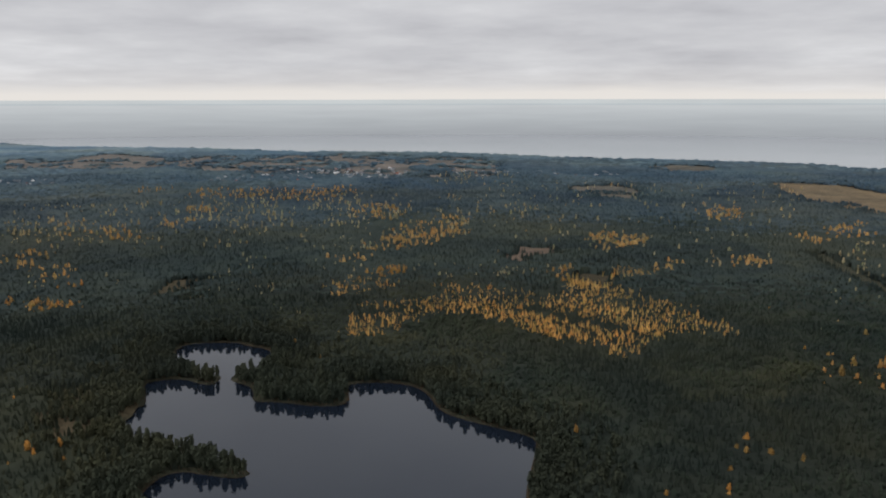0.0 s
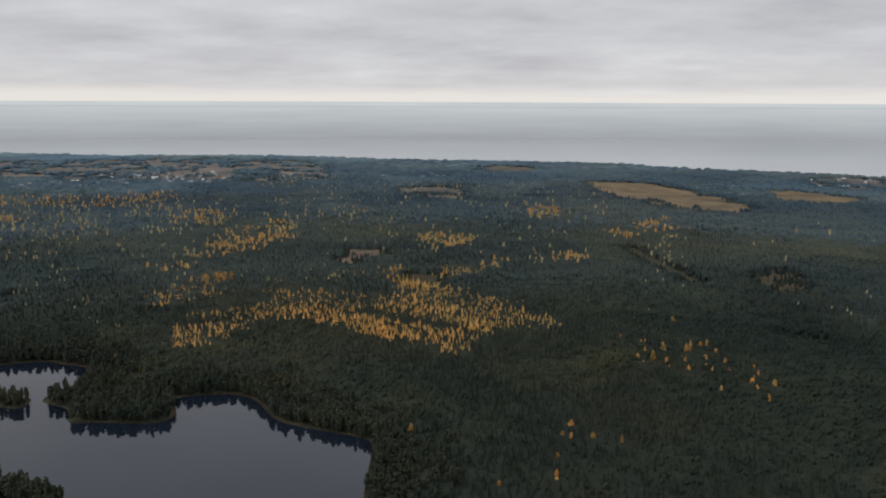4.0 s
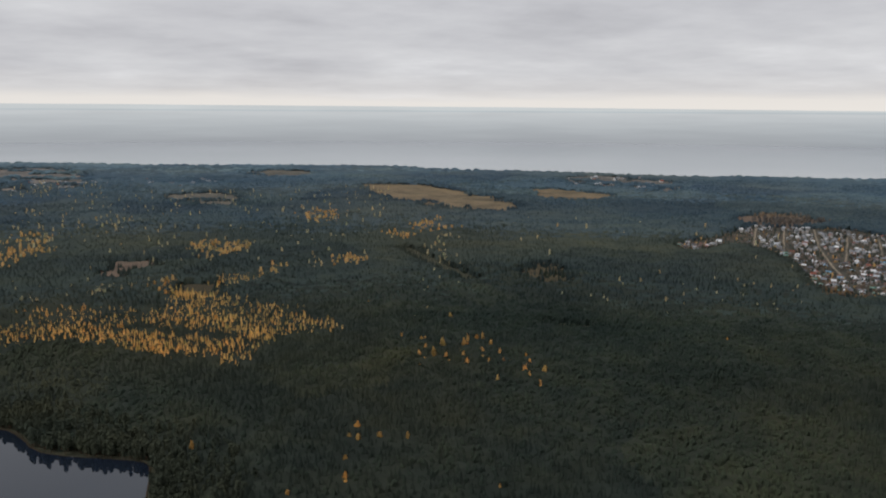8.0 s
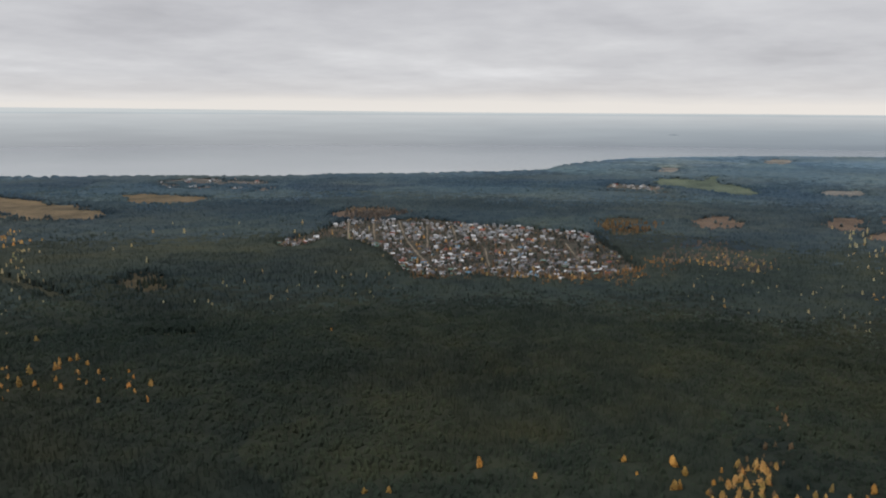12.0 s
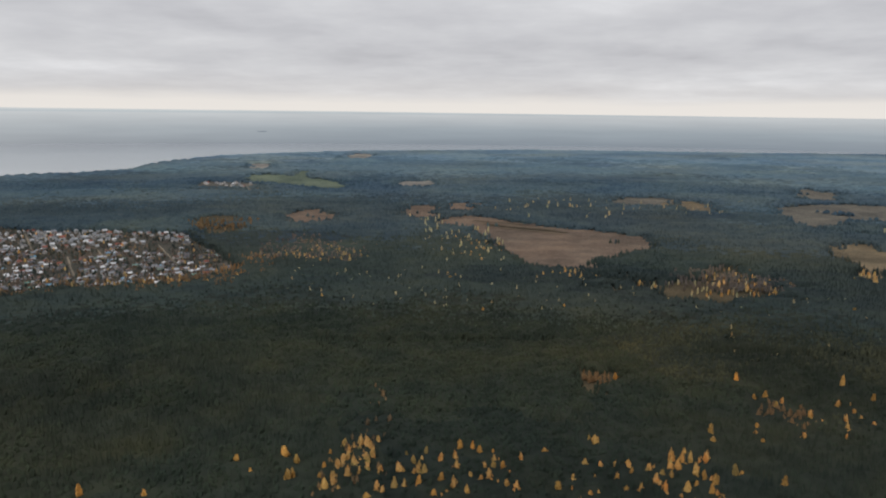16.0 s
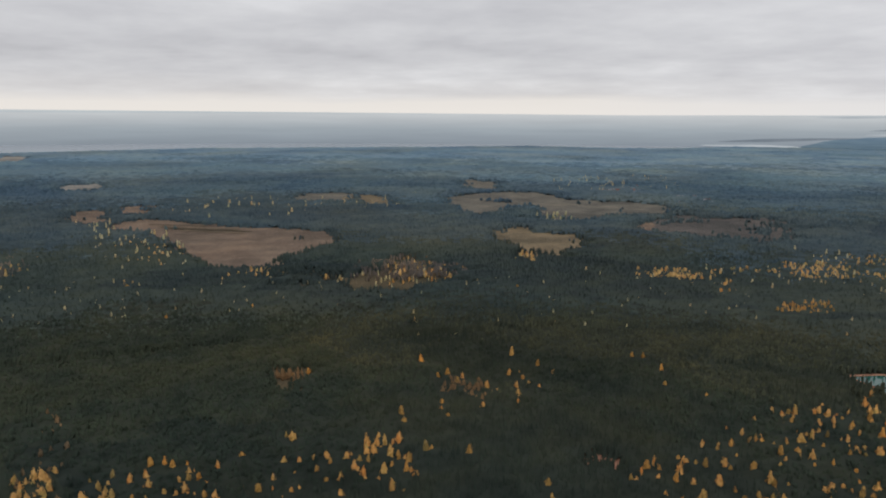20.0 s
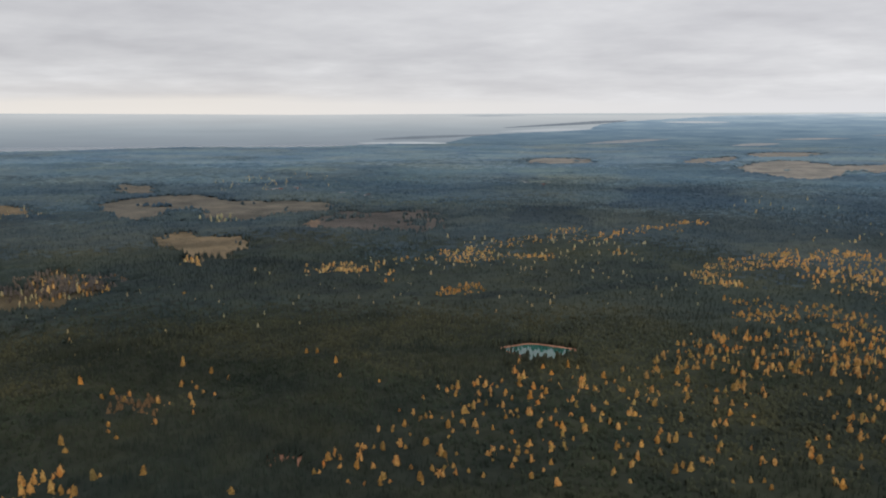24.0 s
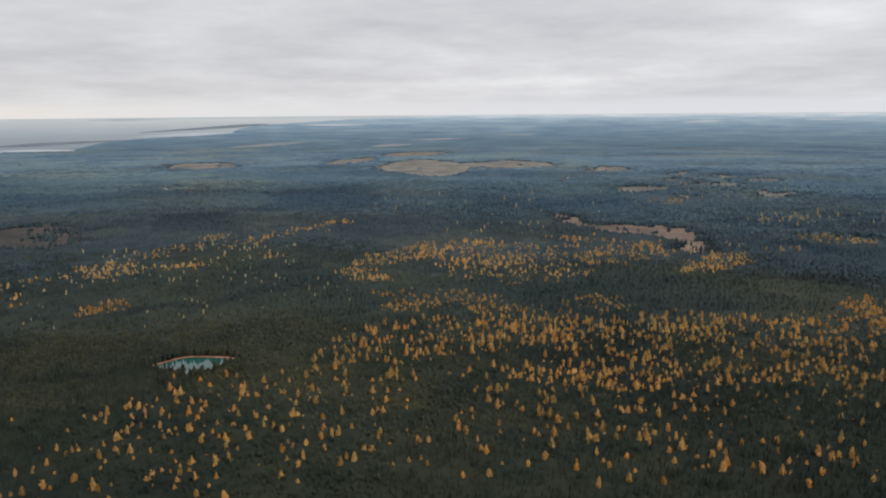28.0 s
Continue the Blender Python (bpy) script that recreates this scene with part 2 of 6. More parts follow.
HEATH = grassland("brown_clearing", (0.048, 0.044, 0.028), (0.070, 0.058, 0.036), (0.105, 0.082, 0.050))
PLOTS = grassland("garden_plots", (0.048, 0.050, 0.042), (0.075, 0.070, 0.058), (0.115, 0.102, 0.085), 0.05)
SAND = grassland("red_sand_bank", (0.20, 0.10, 0.065), (0.29, 0.15, 0.10), (0.36, 0.20, 0.135), 0.06)
SANDTRACK = grassland("russet_sand_strip", (0.165, 0.125, 0.102), (0.225, 0.172, 0.142), (0.27, 0.21, 0.178))
TRACK = grassland("sandy_track", (0.16, 0.135, 0.105), (0.22, 0.185, 0.14), (0.27, 0.23, 0.18), 0.05)


def water(name, deep, rough, ripple, distance, spec=0.5, size=0.2):
    a = Mat(name, rough, spec=spec)
    a.b.inputs["IOR"].default_value = 1.33
    a.color(a.ramp(a.noise(0.004, 4), (0.35, scaled(deep, 0.85)), (0.65, scaled(deep, 1.15))))
    a.bump(a.noise(size, 4, 0.6), ripple, distance)
    return a.m


LAKE = water("lake_water", (0.008, 0.012, 0.020), 0.03, 0.05, 0.02, spec=0.86, size=0.9)
LAKE.node_tree.nodes["Principled BSDF"].inputs["Specular Tint"].default_value = (0.72, 0.86, 1.0, 1)
PONDWATER = water("turquoise_pond_water", (0.020, 0.078, 0.066), 0.05, 0.05, 0.02)
a = Mat("sea_water", 0.11, spec=0.5)
a.b.inputs["IOR"].default_value = 1.33
SEA = a.color(a.ramp(a.noise(0.0011, 5, 0.6), (0.35, (0.27, 0.29, 0.315)), (0.65, (0.36, 0.375, 0.40)))).m


# ---- the plan: bearings in degrees from the first view, ranges in metres from the camera's spot ----


def at(b, r, z=0.0):
    return (r * math.sin(radians(b)), r * math.cos(radians(b)), z)


def inside(poly, b, r):
    """Which of the places (b, r) lie in the outline."""
    b, r = np.asarray(b, float), np.asarray(r, float)
    hit = np.zeros(b.shape, bool)
    p = np.array(poly, float)
    q = np.roll(p, -1, 0)
    for (b0, r0), (b1, r1) in zip(p, q):
        if r0 == r1:
            continue
        hit ^= ((r0 > r) != (r1 > r)) & (b < (b1 - b0) * (r - r0) / (r1 - r0) + b0)
    return hit


def rounded(poly, turns=2):
    """Cuts an outline's corners, so that it runs like a natural edge."""
    p = np.array(poly, float)
    for _ in range(turns):
        q = np.roll(p, -1, 0)
        p = np.stack([0.75 * p + 0.25 * q, 0.25 * p + 0.75 * q], 1).reshape(-1, 2)
    return p


LAKESHORE = [(-21.4, 389), (-21.0, 394), (-20.1, 406), (-19.2, 411), (-18.1, 411), (-16.8, 404), (-15.4, 398), (-14.5, 396), (-13.9, 398), (-13.8, 401), (-14.8, 412), (-16.5, 423), (-17.9, 439), (-19.4, 451), (-20.6, 453), (-21.4, 469),
             (-22.3, 489), (-21.9, 504), (-21.1, 513), (-20.4, 517), (-20.4, 539), (-20.5, 554), (-20.2, 560), (-19.2, 562), (-17.7, 558), (-17.1, 549), (-16.2, 541), (-15.5, 550), (-15.5, 561)]
LAKESHORE += [(-16.3, 563), (-17.1, 572), (-17.9, 584), (-18.5, 606), (-18.2, 637), (-16.9, 645), (-14.3, 639), (-13.5, 626), (-12.5, 618), (-11.9, 606), (-12.2, 572), (-13.4, 565), (-14.3, 560), (-14.7, 555), (-14.8, 547), (-14.0, 538), (-13.4, 530), (-13.3, 514), (-13.4, 503), (-11.4, 498), (-9.0, 487), (-7.4, 486)]
LAKESHORE += [(-6.8, 493), (-6.7, 500), (-6.8, 520), (-6.6, 526), (-5.0, 527), (-3.4, 525), (-1.8, 516), (-1.0, 500), (-0.2, 473), (1.4, 460), (3.9, 448), (5.9, 439), (6.7, 433), (6.7, 417), (6.4, 396), (6.0, 364), (6.2, 325), (-19.6, 343)]
POND = [(129.6, 627), (130.7, 636), (131.8, 645), (133.0, 641), (135.3, 630), (134.3, 618), (133.2, 598), (132.2, 594), (131.2, 615)]
VILLAGE = [(42.67, 1163), (43.32, 1203), (45.41, 1260), (46.95, 1376), (47.72, 1419), (48.88, 1402), (50.81, 1416), (53.15, 1439), (54.7, 1380), (56.65, 1347), (58.59, 1352), (60.53, 1310), (62.45, 1298), (63.97, 1286), (64.63, 1212), (65.4, 1137), (66.36, 1072), (67.06, 1014), (67.45, 978), (66.34, 941)]
VILLAGE += [(64.83, 919), (62.54, 902), (60.6, 913), (58.66, 903), (56.69, 920), (54.73, 912), (53.55, 886), (52.37, 901), (51.19, 948), (50.8, 1000), (50.41, 1062), (49.64, 1109), (48.86, 1154), (47.71, 1182), (46.17, 1212), (45.4, 1186), (44.25, 1128), (43.11, 1131)]
COAST = np.array([(-60, 4700), (-30, 4500), (-27.7, 4330), (-24.6, 3870), (-18, 3620), (-9.3, 3190), (0, 3100), (8.3, 2830), (15.6, 2770), (23, 2710), (27.6, 2535),
                  (34, 2515), (38, 2460), (43.5, 2425), (47.3, 2490), (53, 2520), (58, 2610), (61.2, 2720), (61.8, 2950), (64.1, 3219), (66.5, 3500), (70, 3680),
                  (74.5, 3880), (81, 4050), (87, 4220), (96, 4250), (103.5, 4400), (109, 4600), (114, 4440), (118, 4500), (122, 4880), (360, 4880)], float)


def coast(b):
    b = np.asarray(b, float)
    wob = 14 * np.sin(b * 9.1) + 9 * np.sin(b * 23.3 + 1) + 6 * np.sin(b * 57.0 + 2)
    return np.interp(b, COAST[:, 0], COAST[:, 1]) + np.where(b < 120, wob, 0)


def value_noise(x, y, size, seed):
    """Smooth noise from 0 to 1 over the plan."""
    rng = np.random.default_rng(seed)
    grid = rng.random((64, 64))
    u, w = np.asarray(x) / size + 1000.0, np.asarray(y) / size + 1000.0
    i, j = np.floor(u).astype(int), np.floor(w).astype(int)
    f, g = u - i, w - j
    f, g = f * f * (3 - 2 * f), g * g * (3 - 2 * g)
    q = lambda p, s: grid[p % 64, s % 64]
    return (q(i, j) * (1 - f) + q(i + 1, j) * f) * (1 - g) + (q(i, j + 1) * (1 - f) + q(i + 1, j + 1) * f) * g


# ---- mesh helpers ----


def from_arrays(name, verts, quads, material, parent=None):
    """One mesh object from vertex and quad arrays."""
    me = bpy.data.meshes.new(name)
    verts, quads = np.ascontiguousarray(verts, np.float32), np.ascontiguousarray(quads, np.int32)
    me.vertices.add(len(verts))
    me.vertices.foreach_set("co", verts.ravel())
    me.loops.add(quads.size)
    me.loops.foreach_set("vertex_index", quads.ravel())
    me.polygons.add(len(quads))
    me.polygons.foreach_set("loop_start", np.arange(len(quads), dtype=np.int32) * 4)
    me.update(calc_edges=True)
    me.materials.append(material)
    ob = new(name, me)
    ob.parent = parent
    return ob


def part(name, bm, material, parent=None, label=""):
    me = bpy.data.meshes.new(name)
    bm.to_mesh(me)
    bm.free()
    me.materials.append(material)
    ob = new(name, me)
    ob.parent = parent
    return tagged(ob, label) if label else ob


def widened(p, pad):
    """An outline pushed outwards by pad metres."""
    xy = np.array([at(b, r)[:2] for b, r in p])
    ahead = np.roll(xy, -1, 0) - np.roll(xy, 1, 0)
    ahead /= np.linalg.norm(ahead, axis=1)[:, None] + 1e-9
    turn = np.sum(xy[:, 0] * np.roll(xy[:, 1], -1) - np.roll(xy[:, 0], -1) * xy[:, 1])
    xy = xy + np.stack([ahead[:, 1], -ahead[:, 0]], 1) * (pad if turn > 0 else -pad)
    return np.stack([np.degrees(np.arctan2(xy[:, 0], xy[:, 1])), np.hypot(xy[:, 0], xy[:, 1])], 1)


def patch(name, poly, z, material, turns=2, rough=6.0, parent=None, pad=0.0):
    """A flat piece of ground with a ragged edge."""
    p = rounded(poly, turns)
    if pad:
        p = widened(p, pad)
    fine = []
    for (b0, r0), (b1, r1) in zip(p, np.roll(p, -1, 0)):
        x0, y0, _ = at(b0, r0)
        x1, y1, _ = at(b1, r1)
        n = max(1, int(math.hypot(x1 - x0, y1 - y0) / 12))
        for i in range(n):
            x, y = x0 + (x1 - x0) * i / n, y0 + (y1 - y0) * i / n
            w = noise.noise_vector(Vector((x * 0.03, y * 0.03, 3.1))) * rough
            fine.append((x + w.x, y + w.y, z))
    bm = bmesh.new()
    bm.faces.new([bm.verts.new(v) for v in fine])
    bmesh.ops.triangulate(bm, faces=bm.faces[:])
    if sum(f.normal.z for f in bm.faces) < 0:
        bmesh.ops.reverse_faces(bm, faces=bm.faces[:])
    return part(name, bm, material, parent)


# ---- the ground, the sea and the distance ----
rings = np.array([0, 150, 300, 400, 500, 620, 760, 920, 1100, 1300, 1550, 1800])
bear = np.arange(0, 361.0, 1.0)


def sheet(name, r_of, material):
    cols = len(r_of)
    bb, _ = np.meshgrid(bear, np.arange(cols), indexing="ij")
    rr = np.stack([np.broadcast_to(f(bear), bear.shape) for f in r_of], 1)
    sb = np.where(bb > 270, bb - 360, bb)
    v = np.stack([rr * np.sin(np.radians(sb)), rr * np.cos(np.radians(sb)), np.zeros_like(rr)], -1).reshape(-1, 3)
    i, j = np.meshgrid(np.arange(len(bear) - 1), np.arange(cols - 1), indexing="ij")
    k = (i * cols + j).ravel()
    return from_arrays(name, v, np.stack([k, k + cols, k + cols + 1, k + 1], 1), material)


def shore_bearing(b):
    return np.where(b > 270, b - 360, b)


ground = sheet("ground", [lambda b, q=q: np.full_like(b, q) for q in rings[:-1]], FLOOR)
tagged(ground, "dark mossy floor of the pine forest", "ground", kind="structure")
outer = sheet("ground_far", [lambda b: np.full_like(b, 1550.0), lambda b: np.full_like(b, 2000.0), lambda b: coast(shore_bearing(b)) - 30, lambda b: coast(shore_bearing(b))], HAZED_FLOOR)
tagged(outer, "haze-tinted blue-green wooded ground running to the coast", "ground", kind="structure")
sea = sheet("sea", [lambda b: np.full_like(b, 2200.0), lambda b: np.full_like(b, 3200.0), lambda b: np.full_like(b, 4200.0), lambda b: np.full_like(b, 4955.0)], SEA)
sea.location.z = -2.0
tagged(sea, "calm grey sea under an overcast sky", "sea", kind="structure")

# self-lit backdrop: far sea and haze are emission, graded by height
a = Mat("far_haze_glow", 1.0, spec=0.0)
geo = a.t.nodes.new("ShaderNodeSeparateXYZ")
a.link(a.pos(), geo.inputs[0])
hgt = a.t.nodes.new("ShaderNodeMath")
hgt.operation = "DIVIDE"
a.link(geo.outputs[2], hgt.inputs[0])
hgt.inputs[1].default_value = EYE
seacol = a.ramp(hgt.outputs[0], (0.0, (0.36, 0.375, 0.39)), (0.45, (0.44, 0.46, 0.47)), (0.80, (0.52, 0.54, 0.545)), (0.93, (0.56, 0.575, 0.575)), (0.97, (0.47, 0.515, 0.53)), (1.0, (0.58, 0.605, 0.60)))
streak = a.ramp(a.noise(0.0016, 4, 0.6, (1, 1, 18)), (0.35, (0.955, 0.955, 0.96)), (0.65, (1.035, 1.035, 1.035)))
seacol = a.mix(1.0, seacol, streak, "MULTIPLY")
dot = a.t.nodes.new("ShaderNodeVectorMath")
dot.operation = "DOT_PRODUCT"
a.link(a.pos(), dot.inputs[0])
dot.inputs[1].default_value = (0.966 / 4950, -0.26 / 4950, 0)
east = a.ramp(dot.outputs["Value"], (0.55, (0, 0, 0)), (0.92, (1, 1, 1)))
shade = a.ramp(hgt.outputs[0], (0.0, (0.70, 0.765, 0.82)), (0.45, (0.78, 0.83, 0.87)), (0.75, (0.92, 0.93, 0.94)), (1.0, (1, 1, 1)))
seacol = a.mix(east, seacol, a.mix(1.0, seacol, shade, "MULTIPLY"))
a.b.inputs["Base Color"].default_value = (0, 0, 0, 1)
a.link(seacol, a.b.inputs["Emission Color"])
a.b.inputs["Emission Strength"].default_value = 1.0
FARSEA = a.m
# far land glows as well, its haze painted paler towards the top
a = Mat("far_land_haze_glow", 1.0, spec=0.0)
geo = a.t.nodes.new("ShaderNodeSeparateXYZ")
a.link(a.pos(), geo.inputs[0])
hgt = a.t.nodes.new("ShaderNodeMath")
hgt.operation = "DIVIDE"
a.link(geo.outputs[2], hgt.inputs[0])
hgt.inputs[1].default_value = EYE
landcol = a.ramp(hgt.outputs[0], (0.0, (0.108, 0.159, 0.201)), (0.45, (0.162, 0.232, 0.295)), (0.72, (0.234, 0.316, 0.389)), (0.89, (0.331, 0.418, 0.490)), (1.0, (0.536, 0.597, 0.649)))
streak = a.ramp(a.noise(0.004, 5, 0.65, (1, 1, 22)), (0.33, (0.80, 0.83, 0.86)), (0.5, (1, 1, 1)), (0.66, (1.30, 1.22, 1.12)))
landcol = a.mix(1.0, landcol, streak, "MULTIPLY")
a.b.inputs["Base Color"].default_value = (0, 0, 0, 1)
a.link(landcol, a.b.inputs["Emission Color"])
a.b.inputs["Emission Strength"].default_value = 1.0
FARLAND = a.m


def curtain(name, b0, b1, r, low, high, material, step=1.0, parent=None):
    """A band of far distance; low and high give its foot and top, in degrees below the eye, by bearing."""
    n = max(2, int((b1 - b0) / step) + 1)
    bs = np.linspace(b0, b1, n)
    v = []
    for b in bs:
        v.append(at(b, r, EYE + r * math.tan(radians(low(b)))))
        v.append(at(b, r, EYE + r * math.tan(radians(high(b)))))
    k = np.arange(n - 1) * 2
    return from_arrays(name, np.array(v), np.stack([k, k + 2, k + 3, k + 1], 1), material, parent)


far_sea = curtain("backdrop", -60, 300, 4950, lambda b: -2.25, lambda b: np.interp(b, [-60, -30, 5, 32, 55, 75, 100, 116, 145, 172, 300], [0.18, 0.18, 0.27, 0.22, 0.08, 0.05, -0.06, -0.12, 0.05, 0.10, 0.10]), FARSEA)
tagged(far_sea, "self-lit backdrop of pale far water and haze up to the horizon", "distance", kind="structure")


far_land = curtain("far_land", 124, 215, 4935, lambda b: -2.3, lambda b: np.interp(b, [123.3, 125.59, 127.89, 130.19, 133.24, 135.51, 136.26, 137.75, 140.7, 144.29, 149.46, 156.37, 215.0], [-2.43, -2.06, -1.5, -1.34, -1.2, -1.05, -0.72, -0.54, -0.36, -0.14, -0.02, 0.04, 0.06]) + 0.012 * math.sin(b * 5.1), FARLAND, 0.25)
tagged(far_land, "self-lit backdrop of blue hazy wooded land along the far shore", "distance", kind="structure")


def lens(b0, b1, e0, e1, thick, tip=0.5):
    """Foot and top of a thin far strip that tapers to both ends; tip says where it is thickest."""
    def swell(b):
        u = min(1.0, max(0.0, (b - b0) / (b1 - b0)))
        return min(u / tip, (1 - u) / (1 - tip)) ** 0.6
    mid = lambda b: e0 + (e1 - e0) * (b - b0) / (b1 - b0)
    return lambda b: mid(b) - thick / 2 * swell(b), lambda b: mid(b) + thick / 2 * swell(b)


# strips on the backdrop give off their own colour: water, then spits
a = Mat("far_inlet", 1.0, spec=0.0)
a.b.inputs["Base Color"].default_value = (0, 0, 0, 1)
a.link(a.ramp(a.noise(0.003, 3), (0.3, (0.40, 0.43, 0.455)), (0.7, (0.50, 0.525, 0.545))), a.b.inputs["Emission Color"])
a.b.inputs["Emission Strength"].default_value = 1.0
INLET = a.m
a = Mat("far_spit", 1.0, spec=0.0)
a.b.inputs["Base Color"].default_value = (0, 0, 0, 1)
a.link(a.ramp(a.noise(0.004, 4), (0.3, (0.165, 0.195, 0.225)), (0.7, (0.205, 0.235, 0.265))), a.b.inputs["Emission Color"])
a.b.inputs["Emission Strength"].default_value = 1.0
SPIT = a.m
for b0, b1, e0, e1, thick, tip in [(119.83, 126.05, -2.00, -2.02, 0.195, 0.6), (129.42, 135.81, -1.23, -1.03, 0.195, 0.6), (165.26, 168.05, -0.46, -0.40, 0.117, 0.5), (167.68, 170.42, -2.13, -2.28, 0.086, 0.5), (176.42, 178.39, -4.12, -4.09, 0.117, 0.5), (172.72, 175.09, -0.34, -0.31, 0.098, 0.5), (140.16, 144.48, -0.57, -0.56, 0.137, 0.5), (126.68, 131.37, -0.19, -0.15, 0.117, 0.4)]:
    tagged(curtain("far_inlet", b0, b1, 4925, *lens(b0, b1, e0, e1, thick, tip), INLET, (b1 - b0) / 24), "self-lit pale strip of far water between the woods", "water", kind="structure")
# the short third strip stands for a dark shape out at sea
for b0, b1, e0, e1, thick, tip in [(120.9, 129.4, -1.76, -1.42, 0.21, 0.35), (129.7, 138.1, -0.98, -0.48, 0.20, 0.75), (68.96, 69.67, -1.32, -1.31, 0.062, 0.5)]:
    tagged(curtain("far_spit", b0, b1, 4918, *lens(b0, b1, e0, e1, thick, tip), SPIT, (b1 - b0) / 24), "self-lit low wooded spit on the far shore", "land", kind="structure")

# far field strips glow too, their haze painted into the emission
a = Mat("far_pale_fields_glow", 1.0, spec=0.0)
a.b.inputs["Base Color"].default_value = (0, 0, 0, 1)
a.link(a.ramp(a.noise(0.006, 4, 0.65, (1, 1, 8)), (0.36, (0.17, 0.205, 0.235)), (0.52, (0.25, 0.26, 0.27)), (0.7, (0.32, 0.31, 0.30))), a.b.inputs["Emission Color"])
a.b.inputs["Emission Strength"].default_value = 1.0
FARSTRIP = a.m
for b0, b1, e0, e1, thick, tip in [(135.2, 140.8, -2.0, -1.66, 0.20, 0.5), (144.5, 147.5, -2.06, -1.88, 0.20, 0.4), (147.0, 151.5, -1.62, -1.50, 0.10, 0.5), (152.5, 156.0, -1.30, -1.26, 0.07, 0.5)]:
    tagged(curtain("far_field", b0, b1, 4926, *lens(b0, b1, e0, e1, thick, tip), FARSTRIP, (b1 - b0) / 24), "self-lit pale hazy strip of far fields", "field", kind="structure")

# ---- fields, clearings, tracks ----
FIELDS = []


def field(poly, material, label, category="field", z=0.3, rough=6.0, trees=0.2):
    ob = patch("field", poly, z + 0.012 * len(FIELDS), material, rough=rough, pad=max(5.5 * rough, 8 + 0.018 * min(q[1] for q in poly)))
    FIELDS.append((rounded(poly, 2), trees))
    return tagged(ob, label, category, kind="structure")


field([(20.7, 2006), (23.3, 2082), (26.5, 2000), (28.6, 1804), (30.8, 1712), (32.2, 1619), (31.6, 1540), (30.0, 1540), (27.6, 1540), (24.5, 1690)], STRAW, "straw-coloured open meadow in the forest", rough=4)
field([(32.4, 1960), (34.6, 1960), (38.6, 1850), (38.2, 1780), (34.5, 1740), (33.6, 1825)], STRAW, "straw-coloured meadow strip in the forest", rough=4)
field([(13.3, 2438), (15.3, 2549), (17.8, 2511), (18.5, 2391), (15.6, 2330)], HAYFIELD, "pale meadow near the coast", trees=0.3)
field([(8.3, 1813), (10.6, 1902), (13.4, 1830), (13.6, 1642), (11.7, 1640), (9.1, 1710)], HAYFIELD, "faded russet field", trees=0.3)
field([(46.2, 1516), (48.5, 1604), (51.1, 1564), (51.2, 1465), (48.5, 1443), (46.6, 1463)], BOG, "brown birch scrub behind the village", trees=0.3)
field([(32.4, 950), (33.1, 978), (34.3, 983), (34.4, 956), (34.0, 942), (35.3, 915), (34.9, 900), (33.6, 900), (32.6, 915)], HEATH, "brown clearing in the pine forest", rough=2, trees=0.34)
field([(4.3, 1023), (5.3, 1052), (6.9, 1046), (7.6, 1000), (6.7, 970), (4.5, 982)], BOG, "small russet clearing", rough=3, trees=0.42)
field([(8.7, 905), (10.7, 880), (12.0, 858), (9.6, 824), (8.5, 850)], HEATH, "russet clearing beside the larches", rough=3, trees=0.42)
field([(67.8, 2352), (69.2, 2505), (71.2, 2410), (74.4, 2202), (74.4, 2000), (72.5, 2015), (70.8, 2190), (68.2, 2230)], GREEN, "green winter crop field", rough=4)
field([(64.9, 2237), (67.2, 2205), (69.3, 2115), (69.6, 1975), (67.2, 2005), (64.7, 2030)], HAYFIELD, "faded field beside the green crop", trees=0.34)
field([(81.3, 1445), (83.7, 1470), (85.6, 1430), (86.4, 1372), (89.4, 1335), (92.7, 1290), (95.3, 1262), (95.9, 1206), (93.3, 1100), (91.8, 1070), (91.2, 1012), (89.4, 992), (87.8, 1000), (86.6, 1035), (85.6, 1140), (85.0, 1220), (84.0, 1270), (83.2, 1335), (81.6, 1380)], BOG, "wide russet bog in the forest", trees=0.05, rough=4)
field([(92.5, 1811), (95.6, 1925), (97.2, 1830), (97.1, 1755), (93.3, 1740)], HAYFIELD, "faded meadow strip")
field([(97.2, 1825), (98.7, 1833), (99.8, 1680), (97.5, 1640)], STRAW, "straw-coloured meadow", rough=3)
field([(106.1, 1260), (108.1, 1325), (110.3, 1280), (112.3, 1210), (111.8, 1090), (110.0, 1060), (108.5, 1070), (109.0, 1155), (107.8, 1205)], STRAW, "straw-coloured clearing", rough=4)
field([(97.0, 940), (99.2, 1004), (100.3, 1048), (101.5, 1003), (103.4, 990), (105.0, 940), (104.6, 890), (101.9, 878), (99.6, 858), (97.0, 880)], HEATH, "brown clearing with scattered birches", trees=0.4)
field([(90.6, 930), (93.5, 945), (96.8, 940), (96.8, 885), (93.5, 875)], HEATH, "brown strip of scrub", trees=0.45)
field([(156.6, 1585), (157.9, 1507), (159.0, 1422), (160.2, 1378), (162.0, 1404), (163.5, 1400), (165.0, 1380), (165.8, 1355), (167.1, 1240), (166.9, 1140), (165.9, 1125), (165.5, 1205), (165.2, 1280), (163.5, 1318), (161.3, 1320), (159.4, 1350), (158.0, 1425)], SANDTRACK, "long winding strip of bare russet sand", rough=2, trees=0.08)
